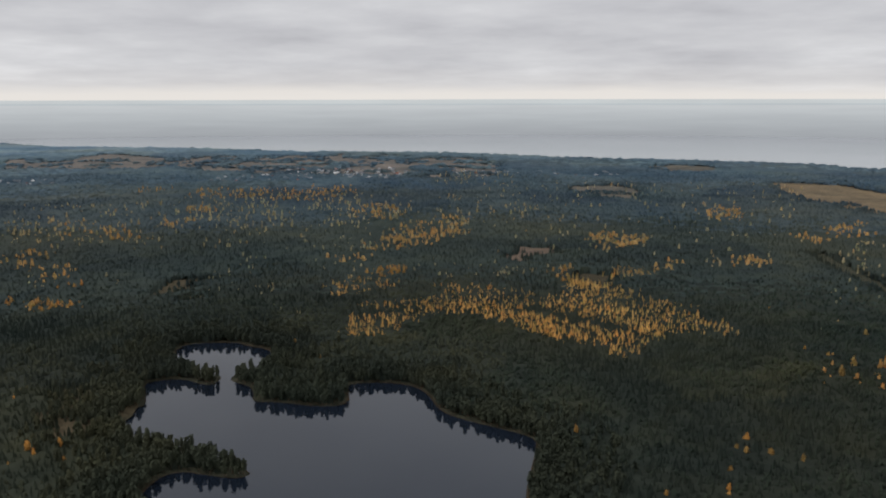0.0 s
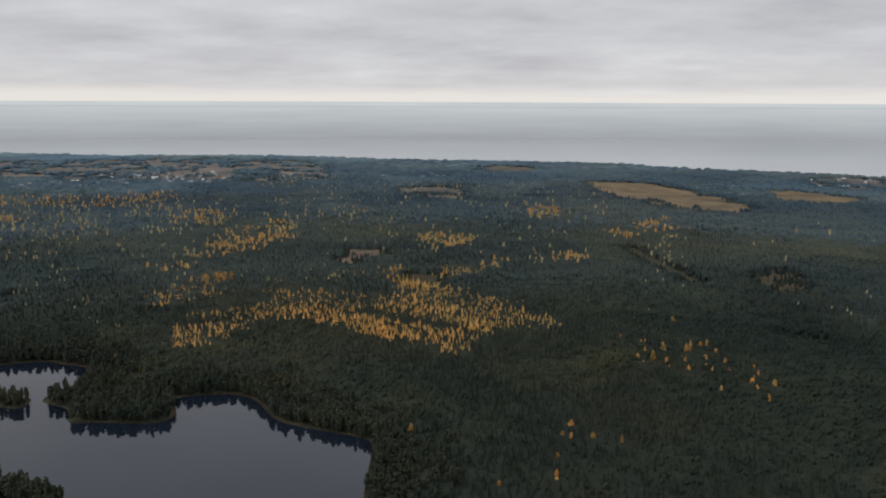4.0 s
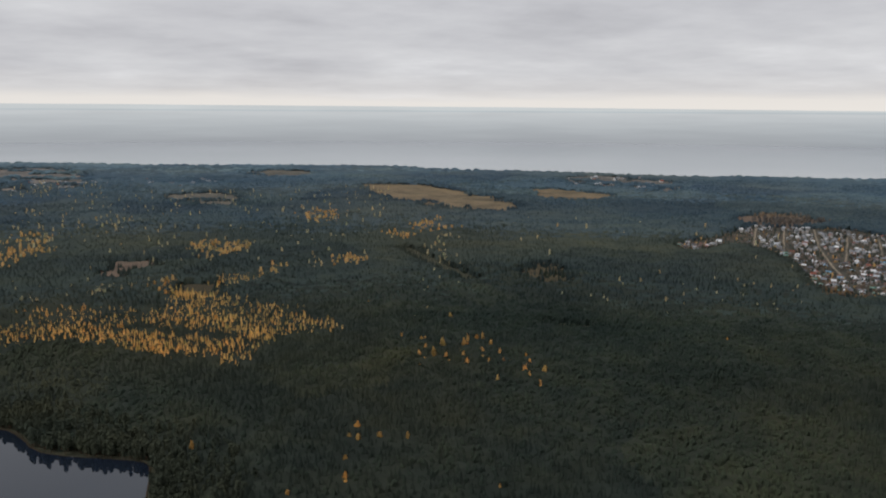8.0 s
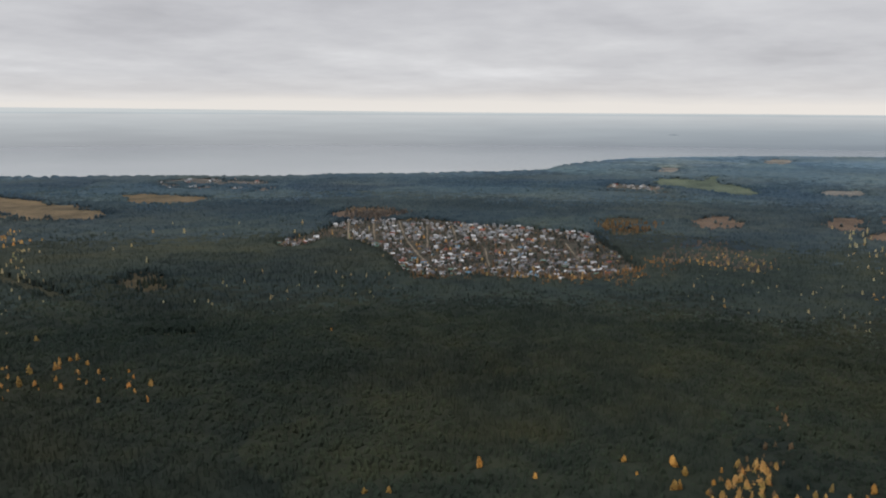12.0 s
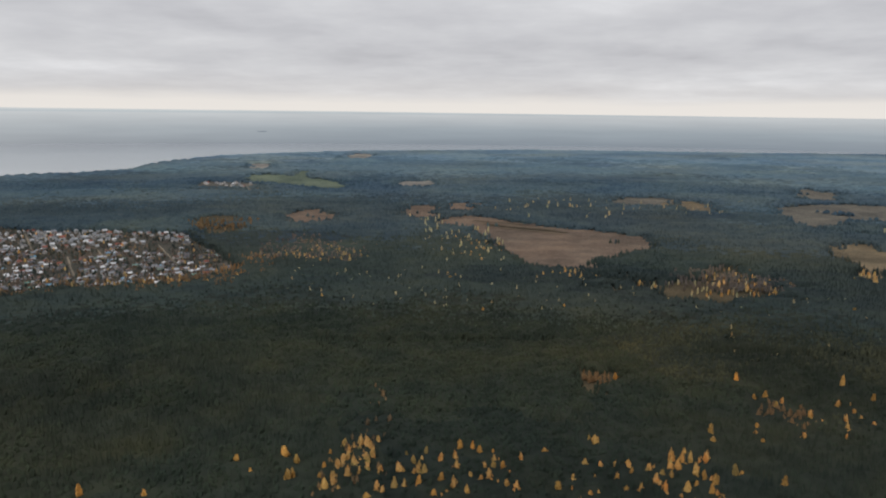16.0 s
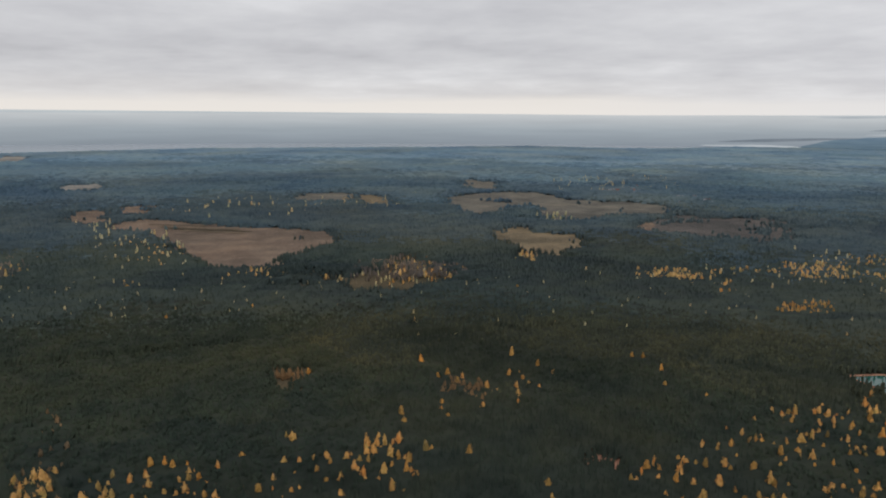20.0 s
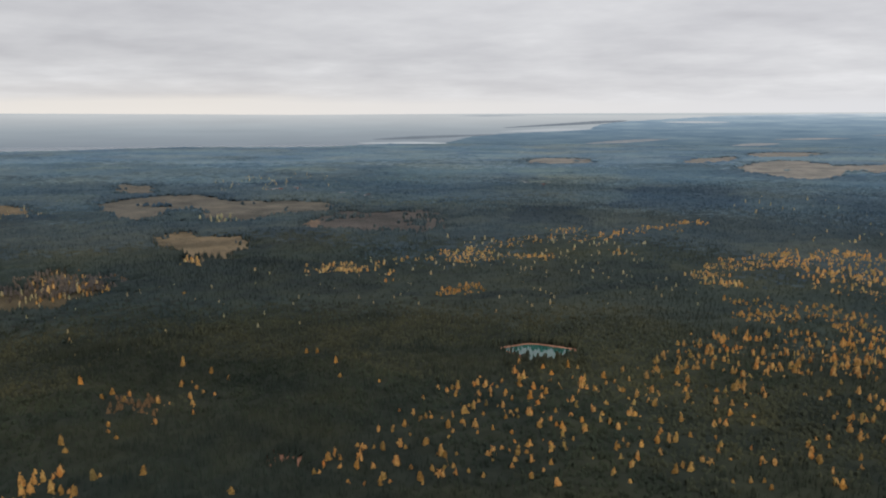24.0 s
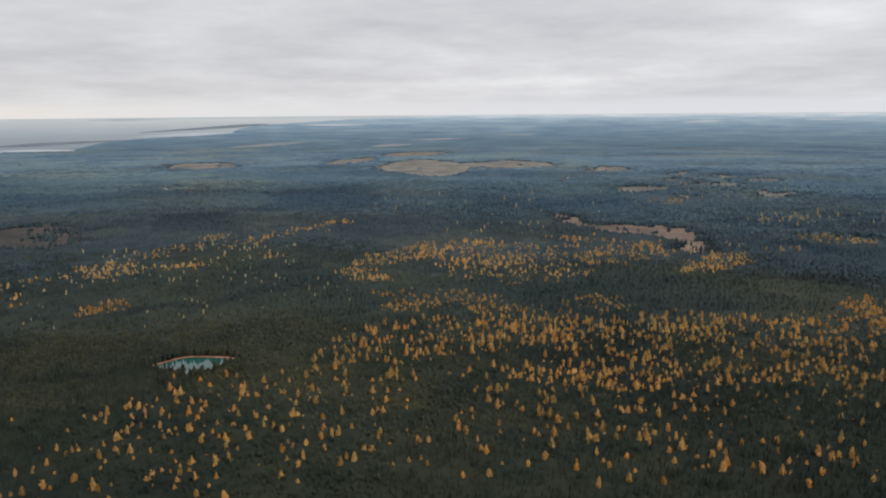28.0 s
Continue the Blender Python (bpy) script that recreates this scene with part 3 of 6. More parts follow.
field([(-27.8, 3040), (-25.9, 3090), (-24.7, 2850), (-23.4, 3090), (-21.4, 3330), (-20.1, 3080), (-18.0, 2950), (-17.8, 2500), (-23.1, 2540), (-26.0, 2650), (-27.9, 2650)], FARRUSSET, "russet fields round the far settlement, haze in their colour", trees=0.34)
field([(-18.0, 2900), (-14.5, 3020), (-10.0, 2970), (-5.5, 3060), (-0.9, 2850), (2.5, 2790), (4.5, 2302), (2.6, 2030), (-3.2, 2140), (-8.6, 2150), (-13.8, 2280), (-17.9, 2450)], FARRUSSET, "plots of the far settlement, haze in their colour", trees=0.47)
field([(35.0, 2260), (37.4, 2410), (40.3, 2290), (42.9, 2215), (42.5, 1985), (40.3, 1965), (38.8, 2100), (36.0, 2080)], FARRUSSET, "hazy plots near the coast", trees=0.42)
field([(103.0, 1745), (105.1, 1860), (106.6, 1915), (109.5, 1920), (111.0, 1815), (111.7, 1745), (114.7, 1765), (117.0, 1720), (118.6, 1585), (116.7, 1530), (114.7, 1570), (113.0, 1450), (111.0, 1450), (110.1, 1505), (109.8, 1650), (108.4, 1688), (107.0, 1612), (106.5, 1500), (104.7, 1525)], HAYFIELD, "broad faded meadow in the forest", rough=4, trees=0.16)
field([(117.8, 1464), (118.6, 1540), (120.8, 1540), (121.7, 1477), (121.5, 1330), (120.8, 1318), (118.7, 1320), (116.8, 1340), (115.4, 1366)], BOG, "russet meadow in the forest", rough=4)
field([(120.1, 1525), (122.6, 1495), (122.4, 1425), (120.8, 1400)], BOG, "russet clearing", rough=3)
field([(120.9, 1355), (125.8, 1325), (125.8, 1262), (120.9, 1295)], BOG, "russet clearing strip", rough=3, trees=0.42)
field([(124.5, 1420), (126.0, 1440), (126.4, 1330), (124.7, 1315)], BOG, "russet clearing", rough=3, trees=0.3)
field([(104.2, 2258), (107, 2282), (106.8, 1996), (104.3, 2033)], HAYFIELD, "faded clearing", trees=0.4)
field([(131.1, 3275), (133.2, 3470), (136.0, 3330), (135.9, 3105), (131.7, 3035)], FARFIELD, "far strip with haze in its colour", trees=0.25)
field([(141.1, 3280), (143.1, 3570), (145.2, 3760), (145.0, 3410), (142.7, 3170)], FARFIELD, "far strip with haze in its colour", trees=0.25)
field([(144.5, 2859), (146.2, 3340), (148.2, 3515), (149.8, 3360), (151.8, 3150), (151.2, 2630), (148.9, 2490), (147.2, 2650)], FARFIELD, "broad far field with haze in its colour", trees=0.1)
field([(145.3, 3965), (147.5, 4270), (149.9, 4225), (149.8, 3910), (146.2, 3700)], FARFIELD, "far strip with haze in its colour", trees=0.2)
field([(149.6, 3180), (152.1, 3245), (154.8, 3450), (157.9, 3060), (154.8, 2890), (152.1, 2895)], FARFIELD, "far field strip with haze in its colour", trees=0.2)
field([(158.6, 2895), (160.1, 3040), (162.0, 2985), (162.0, 2775), (159.3, 2700)], FARFIELD, "far strip with haze in its colour", trees=0.22)
field([(118.6, 1644), (126.2, 1541), (126.8, 1287), (122, 1312), (118.4, 1302)], SCRUB, "dull brown scrubland", trees=0.56)
field([(112.14, 438), (113.08, 436), (114.03, 431), (113.79, 417), (112.55, 423)], SAND, "bare pinkish sandy clearing", rough=1)
field([(91.9, 576), (92.9, 575), (92.9, 547), (92, 549)], HEATH, "small russet clearing", rough=1.5)
field([(-27.1, 563), (-24.1, 561), (-23.1, 504), (-25.9, 490), (-27.2, 505)], HEATH, "brown boggy clearing by the lake", rough=4, trees=0.42)
field([(-18.3, 869), (-16.3, 865), (-16.5, 793), (-18.1, 801)], HEATH, "brown clearing", rough=4, trees=0.42)
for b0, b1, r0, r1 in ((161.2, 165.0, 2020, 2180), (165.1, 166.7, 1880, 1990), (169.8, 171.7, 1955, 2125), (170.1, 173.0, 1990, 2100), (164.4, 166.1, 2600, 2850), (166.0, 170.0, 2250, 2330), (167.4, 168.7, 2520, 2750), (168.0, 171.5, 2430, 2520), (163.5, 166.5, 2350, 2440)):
    field([(b0, (r0 + r1) / 2), (b0 + 0.3 * (b1 - b0), r1), (b1, r1), (b1, r0 + 20), (b0 + 0.2 * (b1 - b0), r0)], FARFIELD, "strip of far farmland with haze in its colour", rough=5, trees=0.44)
field([(71.3, 1505), (73.1, 1585), (74.0, 1505), (73.4, 1390), (71.4, 1385)], BOG, "small russet clearing", rough=3, trees=0.3)
field([(79.2, 1635), (80.7, 1615), (81.6, 1494), (79.9, 1430), (79.0, 1505)], BOG, "small russet clearing", rough=3, trees=0.34)
field([(81.6, 1645), (83.9, 1695), (84.0, 1575), (81.7, 1550)], BOG, "russet meadow strip", rough=3)
field([(78.3, 2195), (79.6, 2245), (80.9, 2185), (80.7, 2080), (78.8, 2105)], FARFIELD, "hazy far meadow", rough=3)
field([(71.3, 2597), (72.2, 2614), (72.4, 2371), (71.5, 2356)], GREEN, "green winter crop strip", rough=3)
field([(68, 2954), (69.9, 2996), (69.9, 2751), (68.2, 2740)], FARFIELD, "hazy far meadow", rough=3, trees=0.35)
field([(74.3, 3400), (75.4, 3700), (76.6, 3690), (76.7, 3480), (75.4, 3330)], FARFIELD, "hazy far meadow near the coast", rough=3, trees=0.3)
field([(64.7, 1487), (67.7, 1477), (68, 1294), (65.3, 1289)], HEATH, "brown scrub among the trees", rough=5, trees=0.42)

lake = patch("lake", LAKESHORE, 0.25, LAKE, 1, 0.0)
tagged(lake, "still dark forest lake mirroring the pines", "lake", kind="structure")
pond = patch("pond", POND, 0.3, PONDWATER, 2, 1.0)
tagged(pond, "small turquoise pond in a sand pit", "pond", kind="structure")


def bank(name, poly, width, height, material, z0, turns=1, ragged=False):
    """A low bank round a water's edge: up from the water and down again behind."""
    p = rounded(poly, turns)
    pts = []
    for (b0, r0), (b1, r1) in zip(p, np.roll(p, -1, 0)):
        x0, y0, _ = at(b0, r0)
        x1, y1, _ = at(b1, r1)
        n = max(1, int(math.hypot(x1 - x0, y1 - y0) / 6))
        for i in range(n):
            pts.append((x0 + (x1 - x0) * i / n, y0 + (y1 - y0) * i / n))
    pts = np.array(pts)
    area = 0.5 * np.sum(pts[:, 0] * np.roll(pts[:, 1], -1) - np.roll(pts[:, 0], -1) * pts[:, 1])
    t = np.roll(pts, -1, 0) - np.roll(pts, 1, 0)
    t /= np.linalg.norm(t, axis=1)[:, None] + 1e-9
    nrm = np.stack([t[:, 1], -t[:, 0]], 1) * (1 if area > 0 else -1)
    rng = np.random.default_rng(5)
    w = width * (0.6 + 0.8 * rng.random(len(pts)))
    if ragged:
        w *= np.clip(4.5 * (value_noise(pts[:, 0], pts[:, 1], 26, 71) - 0.45), 0.06, 1.5)
    w = (w + np.roll(w, 1) + np.roll(w, -1)) / 3
    rows = []
    for k, (off, z) in enumerate(((-1.5, z0 - 0.4), (0.0, z0 + 0.1), (0.25, height), (0.75, height * 0.9), (1.2, -0.2))):
        o = off if k == 0 else off * w
        rows.append(np.column_stack([pts + nrm * np.broadcast_to(o, (len(pts),))[:, None], np.full(len(pts), z)]))
    n, m = len(pts), len(rows)
    v = np.stack(rows, 1).reshape(-1, 3)
    i, j = np.meshgrid(np.arange(n), np.arange(m - 1), indexing="ij")
    k0, k1 = i * m + j, ((i + 1) % n) * m + j
    return from_arrays(name, v, np.stack([k0, k1, k1 + 1, k0 + 1], -1).reshape(-1, 4), material)


tagged(bank("lake_bank", LAKESHORE, 1.2, 0.3, SEDGE, 0.25, ragged=True), "brown sedge bank along the lake's edge", "bank", kind="structure")
tagged(bank("sand_bank", POND, 2.8, 0.8, SAND, 0.3, 2), "bare red sand bank round the pond", "bank", kind="structure")

# ---- the woods ----


def crown(rng, n, low, high, width, size, shape):
    """A crown of n leaf clumps, set about an axis; shape gives the width by height."""
    quads = []
    for i in range(n):
        u = (i + rng.random()) / n
        z = low + (high - low) * u
        ang = 2.399963 * i + rng.normal(0, 0.5)
        rad = width * shape(u) * (0.45 + 0.5 * rng.random())
        c = np.array([rad * math.cos(ang), rad * math.sin(ang), z])
        nrm = np.array([math.cos(ang), math.sin(ang), 0.55]) + rng.normal(0, 0.45, 3)
        nrm /= np.linalg.norm(nrm)
        s = np.cross(nrm, (0, 0, 1)) + 1e-6
        s /= np.linalg.norm(s)
        t = np.cross(nrm, s)
        h = size * (0.55 + 0.7 * shape(u)) * (0.75 + 0.5 * rng.random())
        turn = rng.normal(0, 0.5)
        s, t = s * math.cos(turn) + t * math.sin(turn), t * math.cos(turn) - s * math.sin(turn)
        quads += [c - s * h - t * h * 0.9, c + s * h * 0.8 - t * h, c + s * h * 0.9 + t * h, c - s * h * 0.7 + t * h * 0.9]
    return np.array(quads)


def tiers(rng, rings, sides, ragged=0.22):
    """A crown of closed tiers; rings lists (height, width) pairs, a None starts a new tier. The rims are uneven."""
    quads, last = [], None
    for ring in rings:
        if ring is None:
            last = None
            continue
        z, w = ring
        turn = rng.random() * 0.5
        here = []
        for k in range(sides):
            a0 = 6.2832 * (k + 0.25 * rng.normal()) / sides + turn
            q = w * (1 + ragged * rng.normal())
            here.append(np.array([q * math.cos(a0), q * math.sin(a0), z + 0.35 * ragged * rng.normal() * min(1.0, w)]))
        if last is not None:
            for k in range(sides):
                m = (k + 1) % sides
                quads += [last[k], last[m], here[m], here[k]]
        last = here
    return np.array(quads)


def trunk(height, r0, r1):
    v = []
    for k in range(3):
        a0, a1 = 2.094 * k, 2.094 * (k + 1)
        v += [(r0 * math.cos(a0), r0 * math.sin(a0), 0), (r0 * math.cos(a1), r0 * math.sin(a1), 0), (r1 * math.cos(a1), r1 * math.sin(a1), height), (r1 * math.cos(a0), r1 * math.sin(a0), height)]
    return np.array(v)


def pine_shape(u):
    return (math.sin(math.pi * min(1, 0.22 + 0.76 * u))) ** 0.7


def birch_shape(u):
    return max(0.1, math.sin(math.pi * (0.16 + 0.78 * u))) ** 0.8


def templates(seed, count, make):
    rng = np.random.default_rng(seed)
    return [make(rng) for _ in range(count)]


def pine(g, sides=5):
    w, top = g.uniform(1.5, 2.1), g.uniform(7.4, 8.8)
    return tiers(g, [(g.uniform(0.8, 1.8), w * 0.8), (top * 0.55, w), (top * 0.83, w * 0.72), (top, 0.12)], sides, 0.2)


def spruce(g, sides=5):
    w, top = g.uniform(1.35, 1.8), g.uniform(8.0, 9.6)
    return tiers(g, [(0.9, w), (top * 0.6, w * 0.42), None, (top * 0.46, w * 0.72), (top, 0.04)], sides, 0.16)


def birch(g, sides=6, clumps=72):
    w, top = g.uniform(1.8, 2.7), g.uniform(8.0, 10.4)
    if not clumps:
        return tiers(g, [(1.9, w * 0.55), (3.6, w), (6.4, w * 0.86), (8.6, w * 0.55), (top, 0.12)], sides, 0.22)
    core = tiers(g, [(1.6, w * 0.3), (3.3, w * 0.58), (5.6, w * 0.6), (7.4, w * 0.4), (top - 0.5, 0.08)], sides, 0.25)
    lean = g.normal(0, 0.05, 2)
    mass = [core, crown(g, clumps * 3 // 5, 1.8, top, w * 0.88, 0.46, birch_shape)]
    for k in range(3):
        side = g.uniform(0, 6.28)
        foot = g.uniform(1.8, 4.2)
        lobe = crown(g, clumps // 6, foot, foot + g.uniform(3.0, 4.6), w * 0.52, 0.42, birch_shape)
        lobe[:, 0] += w * 0.62 * math.cos(side)
        lobe[:, 1] += w * 0.62 * math.sin(side)
        mass.append(lobe)
    both = np.concatenate(mass)
    both[:, :2] += both[:, 2:] * lean
    return both


PINES = templates(1, 10, lambda g: pine(g, 4))
SPRUCES = templates(2, 10, spruce)


def shore_shape(u):
    return (math.sin(math.pi * min(1, 0.2 + 0.62 * u))) ** 0.8


def shore_pine(g):
    """A pine with an open, rounded, lumpy crown on a bare trunk."""
    w, top = g.uniform(1.3, 1.9), g.uniform(8.2, 10.4)
    core = tiers(g, [(2.2, w * 0.25), (4.2, w * 0.6), (6.8, w * 0.62), (top - 0.8, w * 0.25)], 5, 0.3)
    both = np.concatenate([core, crown(g, 44, 2.4, top, w, 0.58, shore_shape)])
    both[:, :2] += both[:, 2:] * g.normal(0, 0.03, 2)
    return both


SHORE_PINES = templates(12, 12, shore_pine)
PINES_MID = templates(3, 8, lambda g: tiers(g, [(0.3, 2.0), (5.2, 1.6), (8.2, 0.15)], 4, 0.2))
SPRUCES_MID = templates(4, 8, lambda g: tiers(g, [(0.3, 1.9), (8.6, 0.1)], 4, 0.18))
PINES_BROAD = templates(13, 8, lambda g: tiers(g, [(1.5, 3.3), (5.2, 2.2), (g.uniform(7.2, 8.4), 0.3)], 4, 0.24))
CLUMPS_FAR = templates(5, 8, lambda g: tiers(g, [(1.5, 5.0), (4.8, 3.4), (g.uniform(6.6, 7.6), 0.6)], 4, 0.25))
CLUMPS_LAST = templates(15, 8, lambda g: tiers(g, [(1.5, 10.0), (4.6, 7.4), (g.uniform(6.2, 6.7), 2.0)], 4, 0.14))
CLUMPS_WIDE = [shape * np.array([1.65, 1.65, 1.0]) for shape in CLUMPS_LAST]
BIRCHES = templates(6, 12, birch)
BIRCHES_GROVE = templates(16, 8, lambda g: birch(g, 5, 26))
LARCHES = templates(17, 8, lambda g: tiers(g, [(1.2, 1.0), (3.0, 1.25), (6.5, 0.75), (g.uniform(8.6, 10.4), 0.06)], 5, 0.22))
BIRCHES_MID = templates(7, 6, lambda g: birch(g, 5, 0))
BIRCHES_FAR = templates(8, 6, lambda g: tiers(g, [(2.5, 1.2), (5.0, 1.9), (10.2, 0.2)], 4, 0.2))


def stand(name, shapes, b, r, size, material, seed, label, category="trees", stretch=1.0, ground_z=0.0):
    """Many trees of one look as one object."""
    if len(b) == 0:
        return None
    rng = np.random.default_rng(seed)
    pick = rng.integers(0, len(shapes), len(b))
    vs = []
    for k, shape in enumerate(shapes):
        m = pick == k
        if not m.any():
            continue
        bb, rr, ss = np.radians(b[m]), r[m], size[m]
        yaw = rng.random(m.sum()) * 2 * math.pi
        wide = ss * (0.85 + 0.3 * rng.random(m.sum())) * stretch
        c, s = np.cos(yaw)[:, None], np.sin(yaw)[:, None]
        x = (shape[None, :, 0] * c - shape[None, :, 1] * s) * wide[:, None] + (rr * np.sin(bb))[:, None]
        y = (shape[None, :, 0] * s + shape[None, :, 1] * c) * wide[:, None] + (rr * np.cos(bb))[:, None]
        z = shape[None, :, 2] * ss[:, None] + ground_z + 0 * x
        vs.append(np.stack([x, y, z], -1).reshape(-1, 3))
    v = np.concatenate(vs)
    ob = from_arrays(name, v, np.arange(len(v)).reshape(-1, 4), material)
    return tagged(ob, label, category, kind="stuff")


def layers(b, r, size, seed):
    x, y = r * np.sin(np.radians(b)), r * np.cos(np.radians(b))
    return 0.6 * value_noise(x, y, size, seed) + 0.4 * value_noise(x, y, size * 0.37, seed + 1)


LAKE_LINE, POND_LINE, VILLAGE_LINE = rounded(LAKESHORE, 1), rounded(POND, 2), rounded(VILLAGE, 1)


def grow(poly, b, r, pad):
    """Inside the outline, or within pad metres of it."""
    db = np.degrees(pad / np.maximum(r, 1))
    hit = inside(poly, b, r)
    for ob, orr in ((1, 0), (-1, 0), (0, 1), (0, -1), (0.7, 0.7), (-0.7, 0.7), (0.7, -0.7), (-0.7, -0.7)):
        hit |= inside(poly, b + ob * db, r + orr * pad)
    return hit


CUTS = [(24.3, 1091, 26, 1004, 16), (26, 1004, 29, 882, 14), (72.7, 651, 81.5, 642, 6), (81.5, 642, 89.5, 657, 6), (99.7, 653, 110.9, 699, 6), (34, 706, 37.8, 691, 9), (105.6, 1466, 111.9, 1413, 14), (172.6, 1341, 179.8, 1367, 22)]


def wooded(b, r, pad=2.0):
    """Where trees may stand."""
    ok = r < coast(b) - 8
    ok &= ~grow(LAKE_LINE, b, r, 0.9) & ~grow(POND_LINE, b, r, 3) & ~inside(VILLAGE_LINE, b, r)
    dice = np.random.default_rng(len(b)).random(len(b))
    wob = layers(b, r, 34, 43) - 0.5
    wb, wr = b + np.degrees(58 * wob / np.maximum(r, 1)), r + 68 * (layers(b, r, 30, 45) - 0.5)
    openness = layers(b, r, 60, 41) + np.where(r < 1500, 0.3, 0.1) * (dice - 0.5)
    for f, trees in FIELDS:
        near_it = (wb > f[:, 0].min()) & (wb < f[:, 0].max()) & (wr > f[:, 1].min() * 0.95) & (wr < f[:, 1].max())
        i = np.flatnonzero(near_it & (openness > trees))
        ok[i[inside(f, wb[i], wr[i]) | inside(f, wb[i], wr[i] * 1.02)]] = False
    x, y = r * np.sin(np.radians(b)), r * np.cos(np.radians(b))
    for b0, r0, b1, r1, w in CUTS:
        x0, y0, _ = at(b0, r0)
        x1, y1, _ = at(b1, r1)
        L = math.hypot(x1 - x0, y1 - y0)
        u = ((x - x0) * (x1 - x0) + (y - y0) * (y1 - y0)) / L
        d = np.abs((x - x0) * (y1 - y0) - (y - y0) * (x1 - x0)) / L
        ok &= ~((d < w / 2) & (u > 0) & (u < L))
    return ok


def lattice(r0, r1, step, seed, b0=-32.0, b1=182.0):
    """Jittered places, step metres apart."""
    rng = np.random.default_rng(seed)
    bs, rs = [], []
    for r in np.arange(r0, r1, step):
        n = int(radians(b1 - b0) * r / step)
        bs.append(b0 + (b1 - b0) * (np.arange(n) + rng.random(n)) / n)
        rs.append(r + step * (rng.random(n) - 0.5) * 1.2)
    return np.concatenate(bs), np.concatenate(rs)


# golden birches that stand alone or nearest
LONE = []
LONE += [(70.3, 422), (71.1, 412), (67.9, 404), (73.5, 420), (73.1, 403), (72.8, 392), (73.1, 379), (70.5, 392), (70.9, 394), (79, 417), (80.4, 418), (79.5, 405), (79.9, 400), (80.3, 395), (79.9, 381), (78.1, 377), (80.9, 367), (76.1, 367), (81.5, 385), (82.8, 426), (83.7, 423), (84.2, 421), (85.2, 419), (82.5, 411), (85.2, 400), (86, 400), (83.6, 390), (83.4, 373), (86.3, 380), (88.9, 423), (91.7, 412), (92.4, 442), (92, 445), (94.7, 417), (95, 407), (92.5, 396), (94, 398), (91, 392), (97.1, 408), (97.7, 407)]
LONE += [(89.9, 380), (92.2, 377), (92.8, 379), (94.7, 386), (98.9, 432), (98.5, 441), (99.3, 414), (99.9, 412), (100.6, 406), (99.4, 402), (98.8, 392), (100.5, 394), (101.9, 422), (102.3, 423), (103.5, 471), (103, 494), (100.1, 475), (100.3, 462), (105, 418), (101.6, 577), (102.7, 543), (103.4, 550), (104.1, 532), (107.9, 601), (109.7, 576)]
LONE += [(118.4, 551), (121.2, 535), (126.4, 521), (126.6, 505), (128.3, 498), (128.8, 490), (129.6, 524), (130.2, 515), (131.1, 531), (131.2, 545), (131.9, 505), (133, 515), (133.4, 554), (132.8, 570), (134.1, 525), (134.5, 575), (135.2, 570), (135.7, 546), (136.4, 530), (137, 552), (123.4, 441), (123, 457), (122.1, 449), (126.1, 456), (124.9, 469), (127.3, 477), (127.1, 460), (128.6, 473), (128.2, 447), (129.3, 452), (131.1, 472), (131.9, 477), (130.2, 470), (120.8, 424), (121.4, 424), (123, 425), (124.5, 429), (130.7, 448), (132.6, 458), (133.7, 482)]
LONE += [(134.1, 486), (135.2, 493), (133.8, 461), (134.2, 456), (116.5, 396), (117.5, 411), (118.4, 411), (119.5, 402), (110.7, 383), (111, 370), (121.4, 387), (121.2, 380), (125, 395), (126.5, 398), (127.6, 395), (124.1, 384), (125.8, 413), (126.7, 414), (131.1, 416), (131.7, 418), (133.4, 434), (135, 441), (135.6, 468), (137.3, 500), (137, 481), (138.2, 434), (136.4, 417), (133.5, 406)]
LONE += [(138.3, 526), (139.9, 522), (140.5, 504), (141, 477), (140.8, 448), (139.7, 438), (139.2, 486), (138, 431), (139.1, 391), (142.1, 407), (142.5, 541), (141.9, 580), (143, 458), (143.1, 414), (142, 450), (138.7, 514), (144.5, 544), (145.5, 553), (146, 560), (145.5, 501), (146.9, 500), (146.9, 487), (146.4, 523), (144.6, 462), (145.7, 433), (145.9, 407), (147.9, 411), (148.3, 406), (149.9, 556), (150.9, 394), (151.1, 450), (151.6, 474), (152.8, 394), (153.5, 464), (155.6, 408), (156.3, 447), (156.9, 461), (158.4, 459), (159, 407), (153.7, 407)]
LONE += [(160.9, 417), (161.7, 452), (162.5, 425), (162.7, 395), (163.1, 407), (163.3, 450), (163.4, 515), (163.7, 472), (164.3, 461), (164.5, 495), (160.6, 387), (159.3, 514), (159.8, 440), (165.7, 423), (168.2, 439), (169, 446), (170, 460), (168.3, 532), (168, 469), (167.1, 416), (170.8, 428), (172.7, 427), (172.3, 452), (165, 397), (156.8, 417), (152.6, 422), (161.3, 411), (165.2, 470)]
LONE += [(-25.8, 460), (-27.4, 455), (-27.7, 464), (-25.7, 441), (-28.2, 551), (-28.9, 446), (-21, 610), (-10.4, 613), (27.5, 704), (20.9, 451), (22.5, 436), (24.5, 432), (20, 408), (20, 384), (15.9, 370), (9.5, 437), (20.3, 436), (21, 434), (-8.7, 574)]
LONE += [(32.9, 594), (34.2, 558), (30.9, 535), (29.4, 640), (26.4, 591), (25.5, 634), (46.3, 675), (15.9, 371), (31.2, 375), (20.1, 381), (24.1, 645), (28.5, 618), (30.4, 624)]
